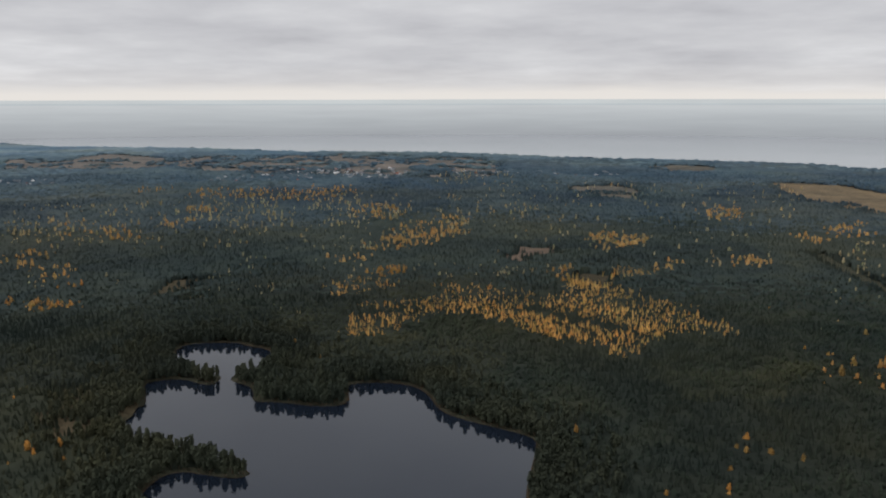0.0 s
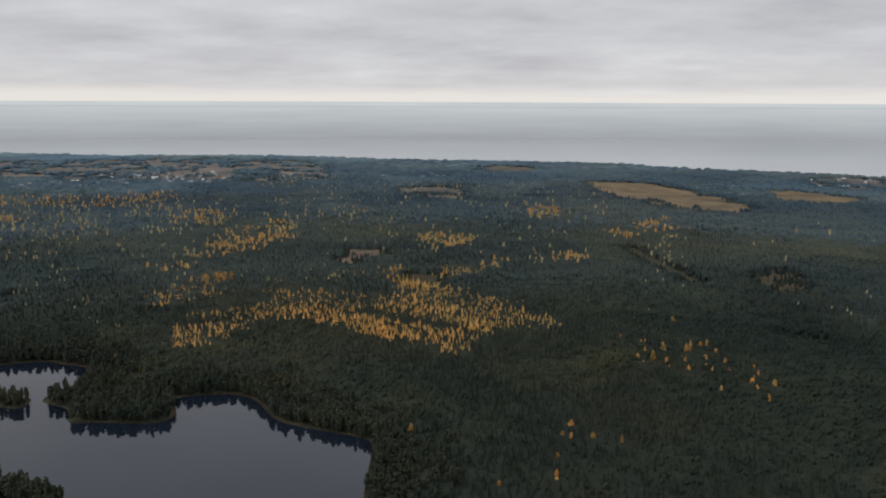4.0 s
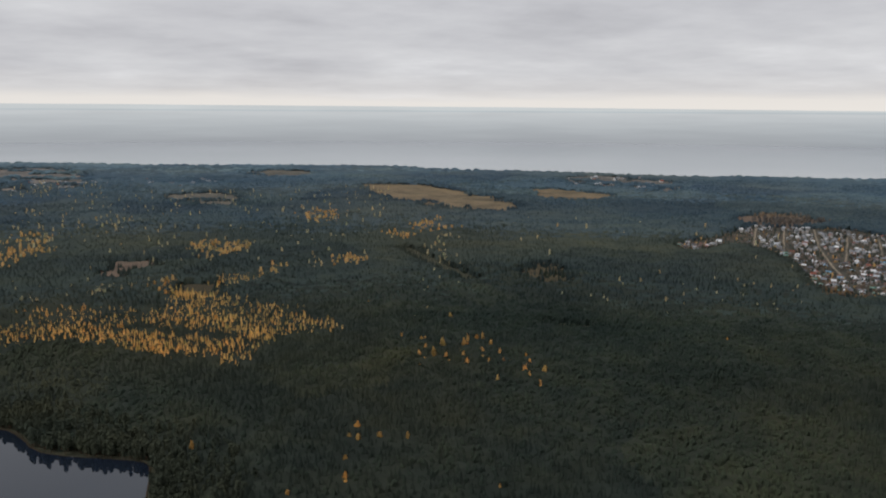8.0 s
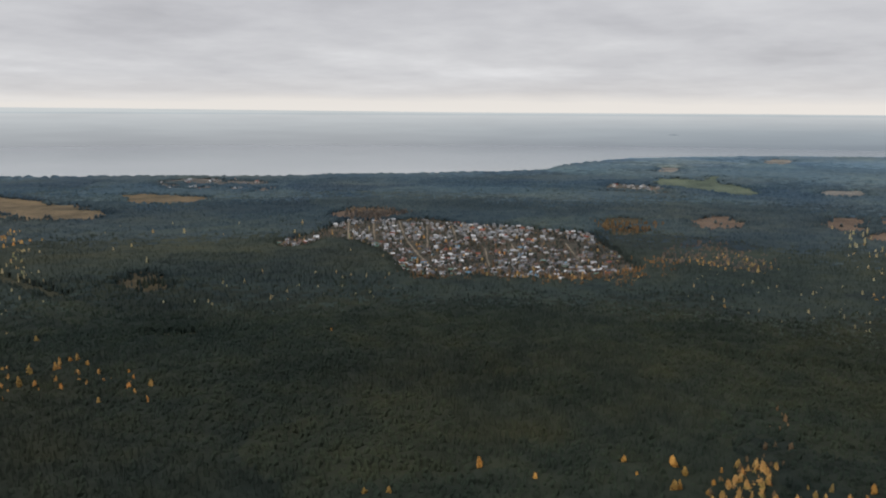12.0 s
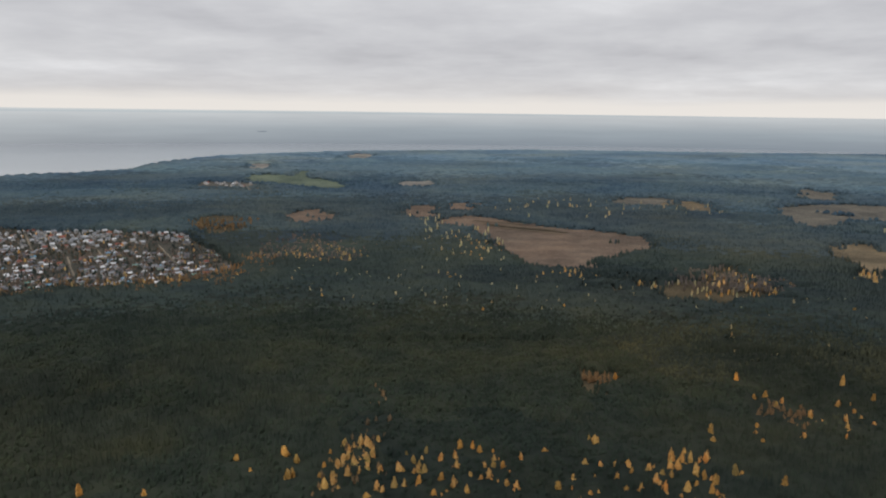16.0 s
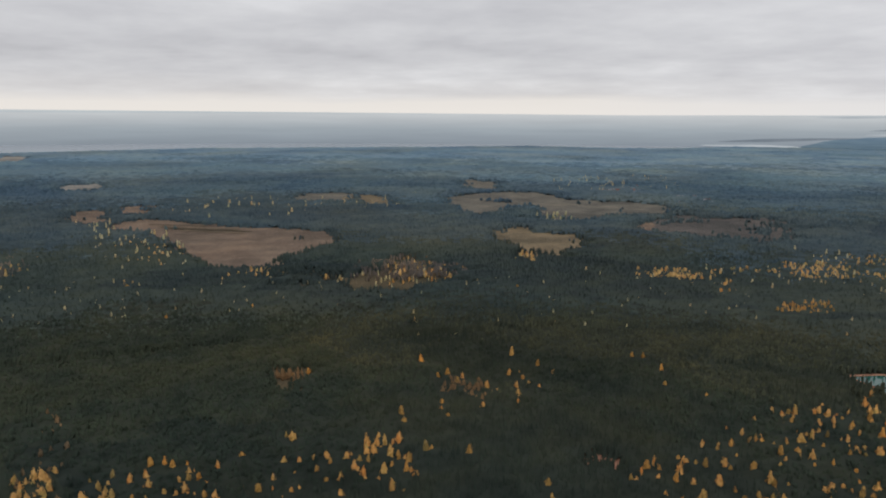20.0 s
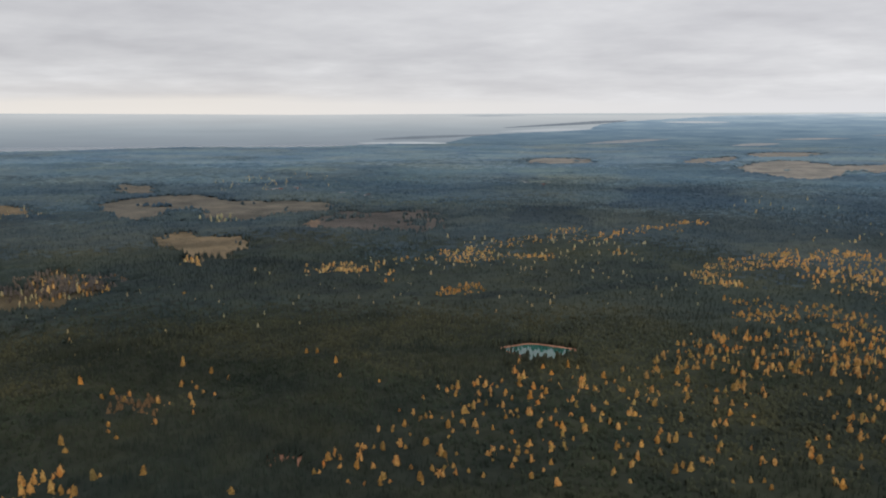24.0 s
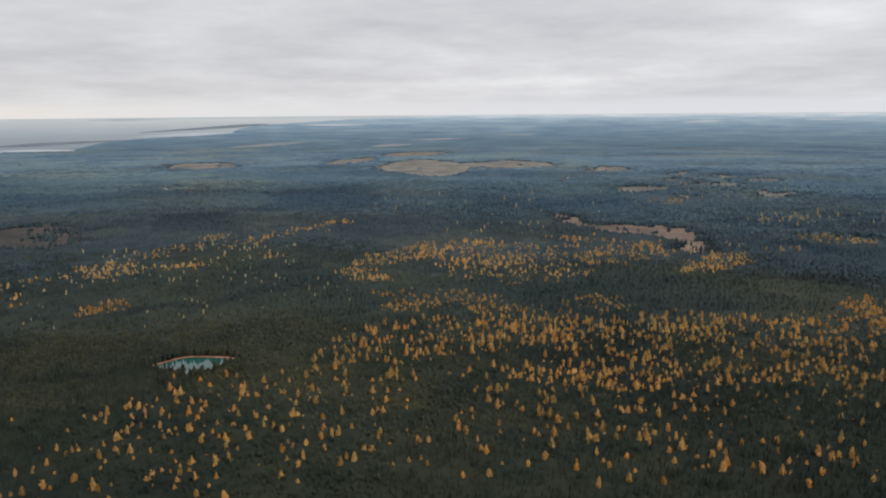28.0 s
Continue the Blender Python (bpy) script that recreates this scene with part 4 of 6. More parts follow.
LONE += [(21.8, 761), (70.4, 420), (48.5, 370), (73.1, 799), (72.6, 737), (56.8, 400), (67, 418), (60.8, 389), (50.2, 370)]
LONE += [(89.9, 760), (84.3, 738), (81.9, 894), (92.4, 561), (93.6, 565), (108.2, 848), (118.2, 583), (118.5, 549), (101.5, 579), (107.9, 600), (116.2, 613), (116.9, 612)]

# broadleaved trees in autumn colour: outlines of their groves, and how many stand in each
GROVES = []


def grove(count, kind, poly, clump=0.45, size=1.0):
    """Scatters broadleaved trees over an outline, thicker where the clumps are."""
    rng = np.random.default_rng(len(GROVES) + 50)
    p = np.array(poly, float)
    need, bs, rs = count, [], []
    for _ in range(60):
        b = rng.uniform(p[:, 0].min(), p[:, 0].max(), 4 * count)
        r = np.sqrt(rng.uniform(p[:, 1].min() ** 2, p[:, 1].max() ** 2, 4 * count))
        keep = inside(p, b, r) & (layers(b, r, 70, 11) > clump * (0.75 + 0.5 * rng.random(len(b))))
        bs.append(b[keep][:need]), rs.append(r[keep][:need])
        need -= len(bs[-1])
        if need <= 0:
            break
    b, r = np.concatenate(bs), np.concatenate(rs)
    drift = (0.006 if kind == "larch" else 0.009) * r
    b += np.degrees((rng.normal(0, 0.7, len(b)) + 3.0 * (layers(b, r, 45, 13) - 0.5)) * drift / r)
    r += (rng.normal(0, 0.7, len(b)) + 3.4 * (layers(b, r, 38, 15) - 0.5)) * drift
    GROVES.append((kind, b, r, np.full(sum(map(len, bs)), size)))


grove(127, "larch", [(-8.85, 839), (-7.22, 844), (-3.31, 833), (-3.12, 793), (-5.68, 781), (-6.28, 759), (-7.64, 761), (-8.6, 786)], 0.3, size=0.9)
grove(842, "larch", [(-6.29, 715), (-3.33, 735), (0.23, 749), (3.4, 728), (6.57, 691), (10.09, 661), (11.84, 644), (10.89, 629), (8.56, 628), (6.59, 638), (3.81, 670), (0.63, 691), (-1.75, 687), (-3.34, 696), (-5.32, 698)], 0.25, size=0.9)
grove(221, "larch", [(-6.89, 689), (-3.34, 685), (-1.76, 678), (-2.75, 652), (-3.75, 636), (-4.95, 621), (-6.53, 622), (-6.71, 656)], 0.2, size=0.9)
grove(236, "larch", [(-0.16, 810), (3.39, 803), (6.54, 758), (8.49, 757), (8.51, 724), (4.59, 709), (2.22, 728), (0.23, 749)], 0.35, size=0.9)
grove(1066, "larch", [(8.58, 840), (9.22, 867), (10, 835), (11.54, 812), (13.84, 759), (15.7, 754), (17.18, 739), (17.63, 720), (16.86, 690), (15.39, 680), (14.28, 671), (12.41, 649), (11.23, 681), (8.52, 694), (6.95, 722), (8.1, 756), (8.47, 805)], 0.22, size=0.9)
grove(315, "larch", [(6.59, 638), (8.56, 631), (10.89, 632), (14.28, 671), (16.14, 668), (15.07, 632), (14.34, 614), (13.24, 576), (12.49, 562), (11.9, 573), (11.48, 612), (8.57, 612)], 0.25, size=0.9)
grove(123, "larch", [(17.49, 715), (19.39, 689), (19.85, 660), (17.99, 656), (16.89, 662), (15.8, 642), (15.41, 660)], 0.25, size=0.9)
grove(94, "larch", [(11.2, 890), (12.25, 916), (13.75, 912), (14.13, 882), (11.9, 848), (11.14, 858)], 0.1, size=0.9)
grove(20, "gold", [(13.38, 904), (14.48, 941), (15.93, 972), (15.94, 954), (14.13, 888)], 0.1)
grove(30, "pale", [(3.38, 891), (6.02, 897), (8.63, 899), (8.64, 872), (3.38, 864)], 0.1)
grove(26, "gold", [(7.86, 907), (8.82, 909), (9.24, 820), (8.47, 818)], 0.1)
grove(40, "pale", [(-8.74, 951), (-2.12, 944), (4.55, 942), (4.57, 825), (-8.78, 833)], 0.1)
grove(150, "gold", [(10.29, 1138), (11.61, 1158), (13.67, 1118), (13.87, 1073), (12.2, 1053), (10.51, 1018), (10.31, 1072)], 0.1)
grove(210, "gold", [(-5.05, 1019), (-3.67, 1090), (-1.72, 1173), (-0.15, 1205), (1.8, 1152), (0.24, 1088), (-1.72, 1040), (-3.29, 1012), (-4.66, 979)], 0.3)
grove(70, "gold", [(-3.67, 1139), (-1.71, 1247), (0.63, 1309), (1.99, 1247), (1.8, 1162), (-0.93, 1217), (-3.28, 1090)], 0.3)
grove(40, "gold", [(-4.68, 890), (-3.76, 892), (-2.83, 888), (-2.84, 846), (-4.69, 848)], 0.1)
grove(16, "gold", [(-7.19, 973), (-6.22, 974), (-5.25, 969), (-5.26, 917), (-7.2, 920)], 0.1)
grove(230, "gold", [(-16.7, 1809), (-11.61, 1779), (-9.18, 1719), (-8.6, 1810), (-6.51, 1801), (-6.33, 1642), (-8.63, 1536), (-10.89, 1529), (-16.73, 1666)], 0.35)
grove(85, "gold", [(-5.97, 1338), (-5.19, 1440), (-3.26, 1452), (-2.8, 1360), (-3.66, 1268), (-5.6, 1247)], 0.25)
grove(34, "gold", [(-16.95, 1477), (-16.18, 1479), (-15.4, 1465), (-15.42, 1397), (-16.96, 1408)], 0.1)
grove(22, "gold", [(-19.43, 1851), (-18.77, 1856), (-18.11, 1836), (-18.13, 1732), (-19.45, 1746)], 0.1)
grove(34, "gold", [(-22.1, 1287), (-21.19, 1284), (-20.27, 1270), (-20.32, 1139), (-22.16, 1153)], 0.1)
grove(14, "gold", [(-24.38, 1373), (-23.99, 1375), (-23.6, 1364), (-23.66, 1217), (-24.45, 1225)], 0.1)
grove(16, "gold", [(-18.23, 1315), (-17.61, 1317), (-16.99, 1306), (-17.02, 1218), (-18.26, 1226)], 0.1)
grove(330, "pale", [(-26.46, 1635), (-15.14, 1521), (-2.48, 1459), (-2.51, 984), (-26.69, 1103)], 0.3)
grove(190, "pale", [(-17.07, 1722), (-11.43, 1688), (-5.56, 1650), (-5.6, 1223), (-17.18, 1276)], 0.35)
grove(110, "pale", [(-28.08, 1418), (-23.34, 1368), (-18.23, 1315), (-18.32, 1079), (-28.21, 1164)], 0.3)
grove(70, "pale", [(-6.33, 1602), (-1.7, 1602), (2.95, 1592), (2.96, 1218), (-6.37, 1225)], 0.3)
grove(16, "gold", [(-27.47, 1111), (-26.64, 1107), (-25.81, 1095), (-25.82, 1070), (-27.49, 1086)], 0.1)
grove(26, "gold", [(-27.79, 1089), (-27.07, 1086), (-26.33, 1075), (-26.41, 965), (-27.88, 978)], 0.1)
grove(24, "gold", [(-25.33, 994), (-24.73, 993), (-24.13, 984), (-24.22, 870), (-25.43, 879)], 0.1)
grove(12, "pale", [(-26.66, 942), (-26.19, 941), (-25.73, 934), (-25.78, 881), (-26.71, 889)], 0.1)
grove(46, "gold", [(-26.88, 817), (-25.69, 811), (-24.49, 801), (-24.52, 780), (-26.9, 796)], 0.1)
grove(7, "gold", [(-28.03, 851), (-27.69, 851), (-27.35, 845), (-27.38, 819), (-28.07, 824)], 0.1)
grove(6, "pale", [(-22.56, 939), (-22.14, 939), (-21.72, 933), (-21.8, 833), (-22.65, 838)], 0.1)
grove(9, "pale", [(-12.79, 823), (-11.84, 823), (-10.89, 817), (-10.91, 782), (-12.81, 788)], 0.1)
grove(24, "pale", [(-16.57, 1008), (-14.38, 1001), (-12.15, 988), (-12.24, 791), (-16.69, 807)], 0.1)
grove(7, "pale", [(-13.03, 736), (-9.79, 730), (-6.49, 722), (-6.5, 682), (-13.06, 696)], 0.1)
grove(90, "gold", [(17.49, 1466), (19.3, 1497), (19.73, 1438), (19, 1347), (18.23, 1322)], 0.1)
grove(36, "gold", [(19.59, 1006), (20.44, 1015), (21.28, 1017), (21.31, 970), (19.62, 960)], 0.1)
grove(12, "pale", [(17.73, 977), (18.19, 983), (18.65, 982), (18.68, 944), (17.75, 939)], 0.1)
grove(34, "gold", [(22.81, 1197), (23.46, 1224), (24.86, 1175), (23.83, 1152)], 0.1)
grove(22, "gold", [(25.06, 1308), (25.57, 1319), (26.07, 1319), (26.1, 1272), (25.08, 1261)], 0.1)
grove(9, "pale", [(26.08, 1168), (26.59, 1177), (27.09, 1178), (27.11, 1140), (26.11, 1131)], 0.1)
grove(12, "pale", [(26.32, 1045), (26.79, 1049), (28.3, 948), (28.14, 925)], 0.1)
grove(230, "pale", [(2.94, 1813), (13.53, 1871), (23.26, 1963), (23.57, 1030), (2.98, 947)], 0.3)
grove(26, "pale", [(0, 1310), (0.94, 1316), (1.87, 1310), (1.88, 1102), (0, 1102)], 0.1)
grove(18, "pale", [(4.31, 1436), (5.41, 1446), (6.51, 1441), (6.52, 1337), (4.32, 1333)], 0.1)
grove(60, "pale", [(-0.15, 2190), (2.17, 2209), (4.47, 2194), (4.49, 1816), (-0.15, 1812)], 0.1)
grove(10, "pale", [(23, 892), (25.75, 914), (28.38, 933), (28.78, 639), (23.34, 610)], 0.1)
grove(230, "rust", [(50.8, 936), (53.94, 909), (57.08, 931), (58.65, 920), (60.99, 925), (64.45, 928), (66.32, 970), (67.99, 996), (68.22, 911), (66.37, 867), (62.55, 875), (58.66, 882), (53.94, 877), (51.58, 893)], 0.15)
grove(50, "gold", [(54.34, 915), (57.08, 931), (60.99, 918), (62.53, 922), (66.32, 970), (67.83, 942), (67.86, 893), (64.09, 871), (61, 893), (54.73, 884)], 0.2, size=0.7)
grove(30, "pale", [(41.94, 953), (46.33, 946), (50.8, 937), (50.79, 791), (41.89, 805)], 0.1)
grove(20, "pale", [(31.09, 1417), (40.55, 1358), (50.81, 1325), (50.8, 973), (30.94, 1046)], 0.1)
grove(14, "pale", [(34.64, 917), (39.87, 897), (45.35, 879), (45.3, 728), (34.53, 760)], 0.1)
grove(14, "gold", [(25.98, 1369), (26.9, 1365), (27.83, 1348), (27.78, 1233), (25.93, 1252)], 0.1)
grove(14, "pale", [(25.92, 1226), (26.84, 1221), (27.77, 1207), (27.63, 962), (25.77, 978)], 0.1)
grove(380, "bare", [(68.6, 1130), (71.65, 1206), (74.4, 1115), (75.47, 1133), (76.16, 1041), (74.34, 974), (70.89, 1030), (68.88, 1024)], 0.25)
grove(40, "gold", [(70.94, 1136), (74.39, 1092), (76.18, 1106), (76.15, 1021), (74.34, 981), (71.57, 1026), (68.89, 1044)], 0.25, size=0.7)
grove(120, "rust", [(64.6, 1422), (66.46, 1408), (68.37, 1383), (68.34, 1288), (64.57, 1325)], 0.1)
grove(60, "rust", [(66.63, 1061), (68.4, 1051), (70.22, 1034), (70.16, 930), (66.56, 954)], 0.1)
grove(55, "pale", [(79.54, 1452), (81.76, 1390), (84.02, 1276), (85.54, 1100), (86.3, 1012), (83.98, 977), (80.94, 984), (80.24, 1216)], 0.15)
grove(95, "pale", [(70.86, 975), (81.3, 934), (92.56, 919), (92.58, 721), (70.72, 768)], 0.2)
grove(60, "pale", [(93.35, 857), (108.09, 901), (121.03, 993), (121.37, 710), (93.39, 614)], 0.2)
grove(34, "pale", [(85.58, 1774), (89.11, 1784), (92.67, 1777), (92.68, 1434), (85.56, 1434)], 0.1)
grove(20, "pale", [(92.67, 1777), (97.62, 1807), (102.49, 1826), (102.53, 1557), (92.68, 1518)], 0.1)
grove(15, "gold", [(89.41, 960), (90.3, 964), (91.18, 960), (91.18, 929), (89.41, 929)], 0.1, size=0.8)
grove(4, "gold", [(81.68, 923), (81.91, 926), (82.13, 922), (82.13, 890), (81.67, 891)], 0.1)
grove(330, "bare", [(96.87, 941), (99.19, 1002), (100.34, 1038), (101.51, 990), (103.42, 978), (104.76, 938), (104.21, 903), (101.93, 895), (99.61, 882), (97.27, 902)], 0.25)
grove(34, "gold", [(99.2, 983), (100.34, 1038), (101.89, 991), (104.18, 963), (104.21, 896), (99.62, 867)], 0.2, size=0.75)
grove(45, "rust", [(98.81, 982), (100.34, 1046), (102.65, 994), (104.57, 947), (103.45, 900), (99.61, 898)], 0.2)
grove(30, "pale", [(93.34, 920), (98.43, 931), (103.44, 943), (103.47, 864), (93.35, 843)], 0.1)
grove(64, "gold", [(115.33, 943), (116.98, 972), (118.91, 989), (120.34, 969), (120.23, 921), (118.95, 940), (116.35, 928)], 0.2, size=0.9)
grove(70, "pale", [(110.11, 2307), (114.39, 2408), (118.44, 2482), (118.5, 2047), (110.16, 1907)], 0.2)
grove(16, "pale", [(109.9, 1463), (110.51, 1477), (111.13, 1475), (111.15, 1400), (109.92, 1388)], 0.1)
grove(10, "gold", [(108.23, 1061), (108.95, 1070), (109.67, 1071), (109.71, 991), (108.27, 983)], 0.1)
grove(48, "gold", [(116.6, 947), (118.54, 986), (120.09, 975), (120.27, 939), (118.52, 928), (116.79, 932)], 0.1, size=0.84)
grove(40, "gold", [(120.67, 982), (125.72, 1030), (125.72, 1002), (120.86, 963)], 0.1, size=0.84)
grove(210, "gold", [(125.37, 1002), (126.15, 1064), (128.3, 1098), (129.95, 1025), (129.48, 985), (126.35, 979)], 0.25, size=0.84)
grove(80, "gold", [(130.06, 1033), (131.75, 1040), (133.43, 1040), (133.44, 1004), (130.07, 997)], 0.2, size=0.84)
grove(85, "gold", [(128.3, 1098), (130.24, 1149), (133.52, 1222), (135.61, 1218), (135.43, 1174), (132.57, 1144), (129.47, 1076)], 0.2, size=0.84)
grove(60, "gold", [(133.51, 1276), (134.41, 1286), (135.3, 1283), (135.31, 1252), (133.51, 1246)], 0.1, size=0.84)
grove(70, "gold", [(135.62, 1190), (137.49, 1255), (139.33, 1328), (139.42, 1259), (136.38, 1156)], 0.2, size=0.84)
grove(90, "gold", [(140.25, 1314), (141.51, 1391), (142.79, 1445), (142.59, 1398), (140.99, 1306)], 0.1, size=0.84)
grove(80, "gold", [(125.72, 828), (127.14, 854), (128.32, 857), (128.13, 832), (125.96, 799), (125.17, 802)], 0.1, size=0.84)
grove(20, "gold", [(137.16, 1083), (137.94, 1090), (138.73, 1089), (138.74, 1058), (137.17, 1052)], 0.1, size=0.84)
grove(90, "pale", [(125.72, 1171), (132.83, 1187), (139.73, 1209), (139.82, 948), (125.72, 918)], 0.2)
grove(30, "pale", [(120.09, 1034), (122.9, 1035), (125.72, 1030), (125.72, 753), (120.04, 757)], 0.2)
grove(70, "pale", [(128.71, 937), (136.06, 955), (143.09, 981), (143.24, 757), (128.73, 722)], 0.2)
grove(6, "gold", [(121.64, 920), (122.03, 923), (122.42, 920), (122.42, 872), (121.63, 873)], 0.1)
grove(348, "gold", [(142.39, 936), (143.79, 1004), (146.2, 1102), (148.55, 1157), (150.05, 1133), (150.23, 1095), (149.28, 1038), (147.62, 1003), (145.22, 987), (144.89, 940), (143.49, 913)], 0.3, size=0.8)
grove(76, "gold", [(146.21, 1088), (148.56, 1143), (150.05, 1128), (149.91, 1083), (148.62, 1029), (148.27, 1054), (146.57, 1057)], 0.2, size=0.8)
grove(40, "gold", [(143.48, 916), (145.61, 912), (145.62, 894), (143.68, 895)], 0.1, size=0.84)
grove(60, "gold", [(150.36, 1174), (151.81, 1164), (153.68, 1165), (153.7, 1133), (151.83, 1127)], 0.1, size=0.84)
grove(1001, "gold", [(149.78, 1159), (152.12, 1202), (154.07, 1144), (156.38, 1201), (159.44, 1237), (160.95, 1185), (164.29, 1199), (164.76, 1102), (163.6, 1032), (159.86, 981), (159.5, 901), (157.97, 907), (154.09, 862), (152.12, 885), (149.53, 917)], 0.38, size=0.86)
grove(66, "gold", [(152.52, 917), (156.03, 937), (159.68, 945), (159.5, 901), (157.97, 892), (154.09, 862)], 0.3, size=0.8)
grove(290, "gold", [(165.74, 991), (166.51, 1045), (167.57, 1102), (169.32, 1104), (169.55, 1066), (168.31, 1015), (166.91, 967), (165.93, 963)], 0.1, size=0.85)
grove(110, "gold", [(172.49, 1282), (173.62, 1328), (175.56, 1317), (177.68, 1304), (177.69, 1270), (175.58, 1259), (173.32, 1260)], 0.1, size=0.84)
grove(60, "pale", [(170.22, 1564), (171.65, 1587), (173.06, 1592), (173.1, 1439), (170.26, 1413)], 0.15)
grove(18, "gold", [(171.28, 1200), (172.01, 1211), (172.75, 1211), (172.77, 1152), (171.3, 1140)], 0.1, size=0.84)
grove(36, "gold", [(163.64, 1827), (164.31, 1844), (164.98, 1836), (165, 1730), (163.65, 1722)], 0.1, size=0.84)
grove(20, "pale", [(172.88, 1666), (175.26, 1704), (177.55, 1725), (177.61, 1504), (172.93, 1452)], 0.1)
grove(26, "pale", [(150.95, 1968), (160.12, 1999), (168.77, 2047), (168.84, 1579), (150.95, 1511)], 0.1)
grove(20, "pale", [(149.55, 1391), (152.97, 1397), (156.37, 1394), (156.38, 1229), (149.54, 1225)], 0.1)
grove(14, "pale", [(165.39, 1178), (167.53, 1195), (169.63, 1204), (169.67, 1106), (165.42, 1082)], 0.1)
grove(70, "pale", [(160.84, 2557), (167.33, 2636), (173.4, 2696), (173.47, 2030), (160.87, 1916)], 0.3)
grove(26, "pale", [(144.77, 1913), (151.34, 1910), (157.86, 1904), (157.88, 1565), (144.75, 1569)], 0.1)
grove(400, "gold", [(144.65, 832), (149.53, 841), (153.31, 801), (154.1, 765), (157.62, 769), (158.38, 808), (161.81, 829), (161.92, 745), (158.01, 736), (154.11, 715), (149.52, 731), (145.4, 734)], 0.35, size=0.9)
grove(56, "gold", [(149.52, 827), (152.13, 822), (153.31, 789), (154.1, 761), (157.62, 763), (158.01, 745), (154.1, 732), (149.52, 764)], 0.25, size=0.84)
grove(130, "gold", [(175.51, 849), (176.75, 882), (177.93, 891), (178, 817), (175.87, 802)], 0.1, size=0.9)
grove(1207, "gold", [(142.24, 679), (149.52, 720), (154.1, 728), (161.86, 723), (165.57, 760), (170.21, 775), (174.28, 770), (175.53, 829), (178, 822), (178.32, 596), (169.38, 567), (165.77, 544), (158.12, 521), (154.14, 552), (149.5, 564), (140.62, 600)], 0.22, size=1.02)
grove(194, "larch", [(149.51, 700), (154.11, 711), (161.87, 703), (165.58, 734), (165.76, 547), (158.11, 532), (154.13, 565), (149.5, 591)], 0.4, size=0.86)
grove(138, "rust", [(149.51, 654), (154.11, 673), (161.88, 685), (170.28, 694), (175.96, 723), (176.15, 598), (165.76, 547), (154.14, 552)], 0.35, size=0.9)
grove(79, "larch", [(161.87, 703), (162.59, 758), (165.56, 774), (170.19, 793), (173.93, 790), (174.02, 712), (165.66, 643)], 0.3, size=0.9)
grove(214, "gold", [(126.92, 446), (140.62, 600), (149.5, 570), (158.11, 526), (169.38, 570), (178.32, 596), (178.49, 519), (165.85, 488), (149.48, 485), (138.13, 468)], 0.3)
grove(119, "gold", [(125.04, 408), (138.14, 472), (149.48, 485), (165.85, 488), (178.47, 529), (178.81, 421)], 0.15, size=1.05)
grove(60, "gold", [(131.81, 587), (131.8, 368), (113.77, 387), (119.63, 440), (126.04, 527)], 0.1)
grove(46, "gold", [(124.52, 487), (132.03, 552), (137.8, 588), (137.76, 368), (121.62, 384)], 0.1)
grove(14, "gold", [(25.1, 1276), (26, 1286), (26.1, 1219), (25.1, 1220)], 0.1)
grove(30, "gold", [(24.5, 638), (31.6, 633), (35.1, 517), (31.7, 567), (26.1, 564)], 0.2)
grove(9, "gold", [(89.4, 927), (98.7, 910), (105.1, 898), (104, 871), (94.5, 881)], 0.2)
grove(14, "rust", [(75.6, 525), (77.2, 523), (77.5, 422), (75.9, 424)], 0.1)
grove(30, "gold", [(115.7, 930), (120, 967), (120, 931), (116.5, 915)], 0.2)
grove(16, "gold", [(100.7, 581), (104.2, 544), (111.7, 574), (110.9, 515), (103.3, 474)], 0.2)
grove(25, "rust", [(71.3, 374), (72.5, 412), (75.8, 449), (77, 448), (77.4, 382), (74.1, 364)], 0.1)
grove(25, "rust", [(91.6, 564), (93.1, 559), (93.1, 545), (91.6, 549)], 0.1)
grove(25, "rust", [(102.7, 528), (105.9, 520), (105.9, 504), (103.1, 508)], 0.1)
grove(170, "bare", [(47.4, 1558), (50.8, 1539), (51.4, 1454), (48.9, 1415), (47.2, 1477)], 0.05)
grove(70, "gold", [(71.5, 1070), (76.3, 1097), (76.6, 1030), (74.7, 984), (71.4, 1020)], 0.2, size=0.8)
grove(34, "gold", [(81.6, 1187), (84.7, 1185), (84.3, 998), (82.8, 1040)], 0.2, size=0.8)
grove(14, "gold", [(88.6, 944), (91, 947), (91, 912), (89, 910)], 0.05, size=0.8)
grove(24, "gold", [(75.5, 440), (77.1, 446), (76.6, 382), (72.8, 407)], 0.05)
grove(36, "gold", [(72.8, 400), (76.7, 415), (81.5, 418), (87.1, 416), (87.2, 363), (72.7, 374)], 0.1)
grove(30, "gold", [(89.6, 409), (101.1, 437), (101.3, 374), (89.6, 363)], 0.1)
grove(30, "rust", [(102.9, 538), (105.8, 541), (105.9, 513), (103.3, 511)], 0.05)

# conifers, ring by ring: near ones with every clump, far ones as coarse tufts
LEAFY_B = np.concatenate([g[1] for g in GROVES])
LEAFY_R = np.concatenate([g[2] for g in GROVES])


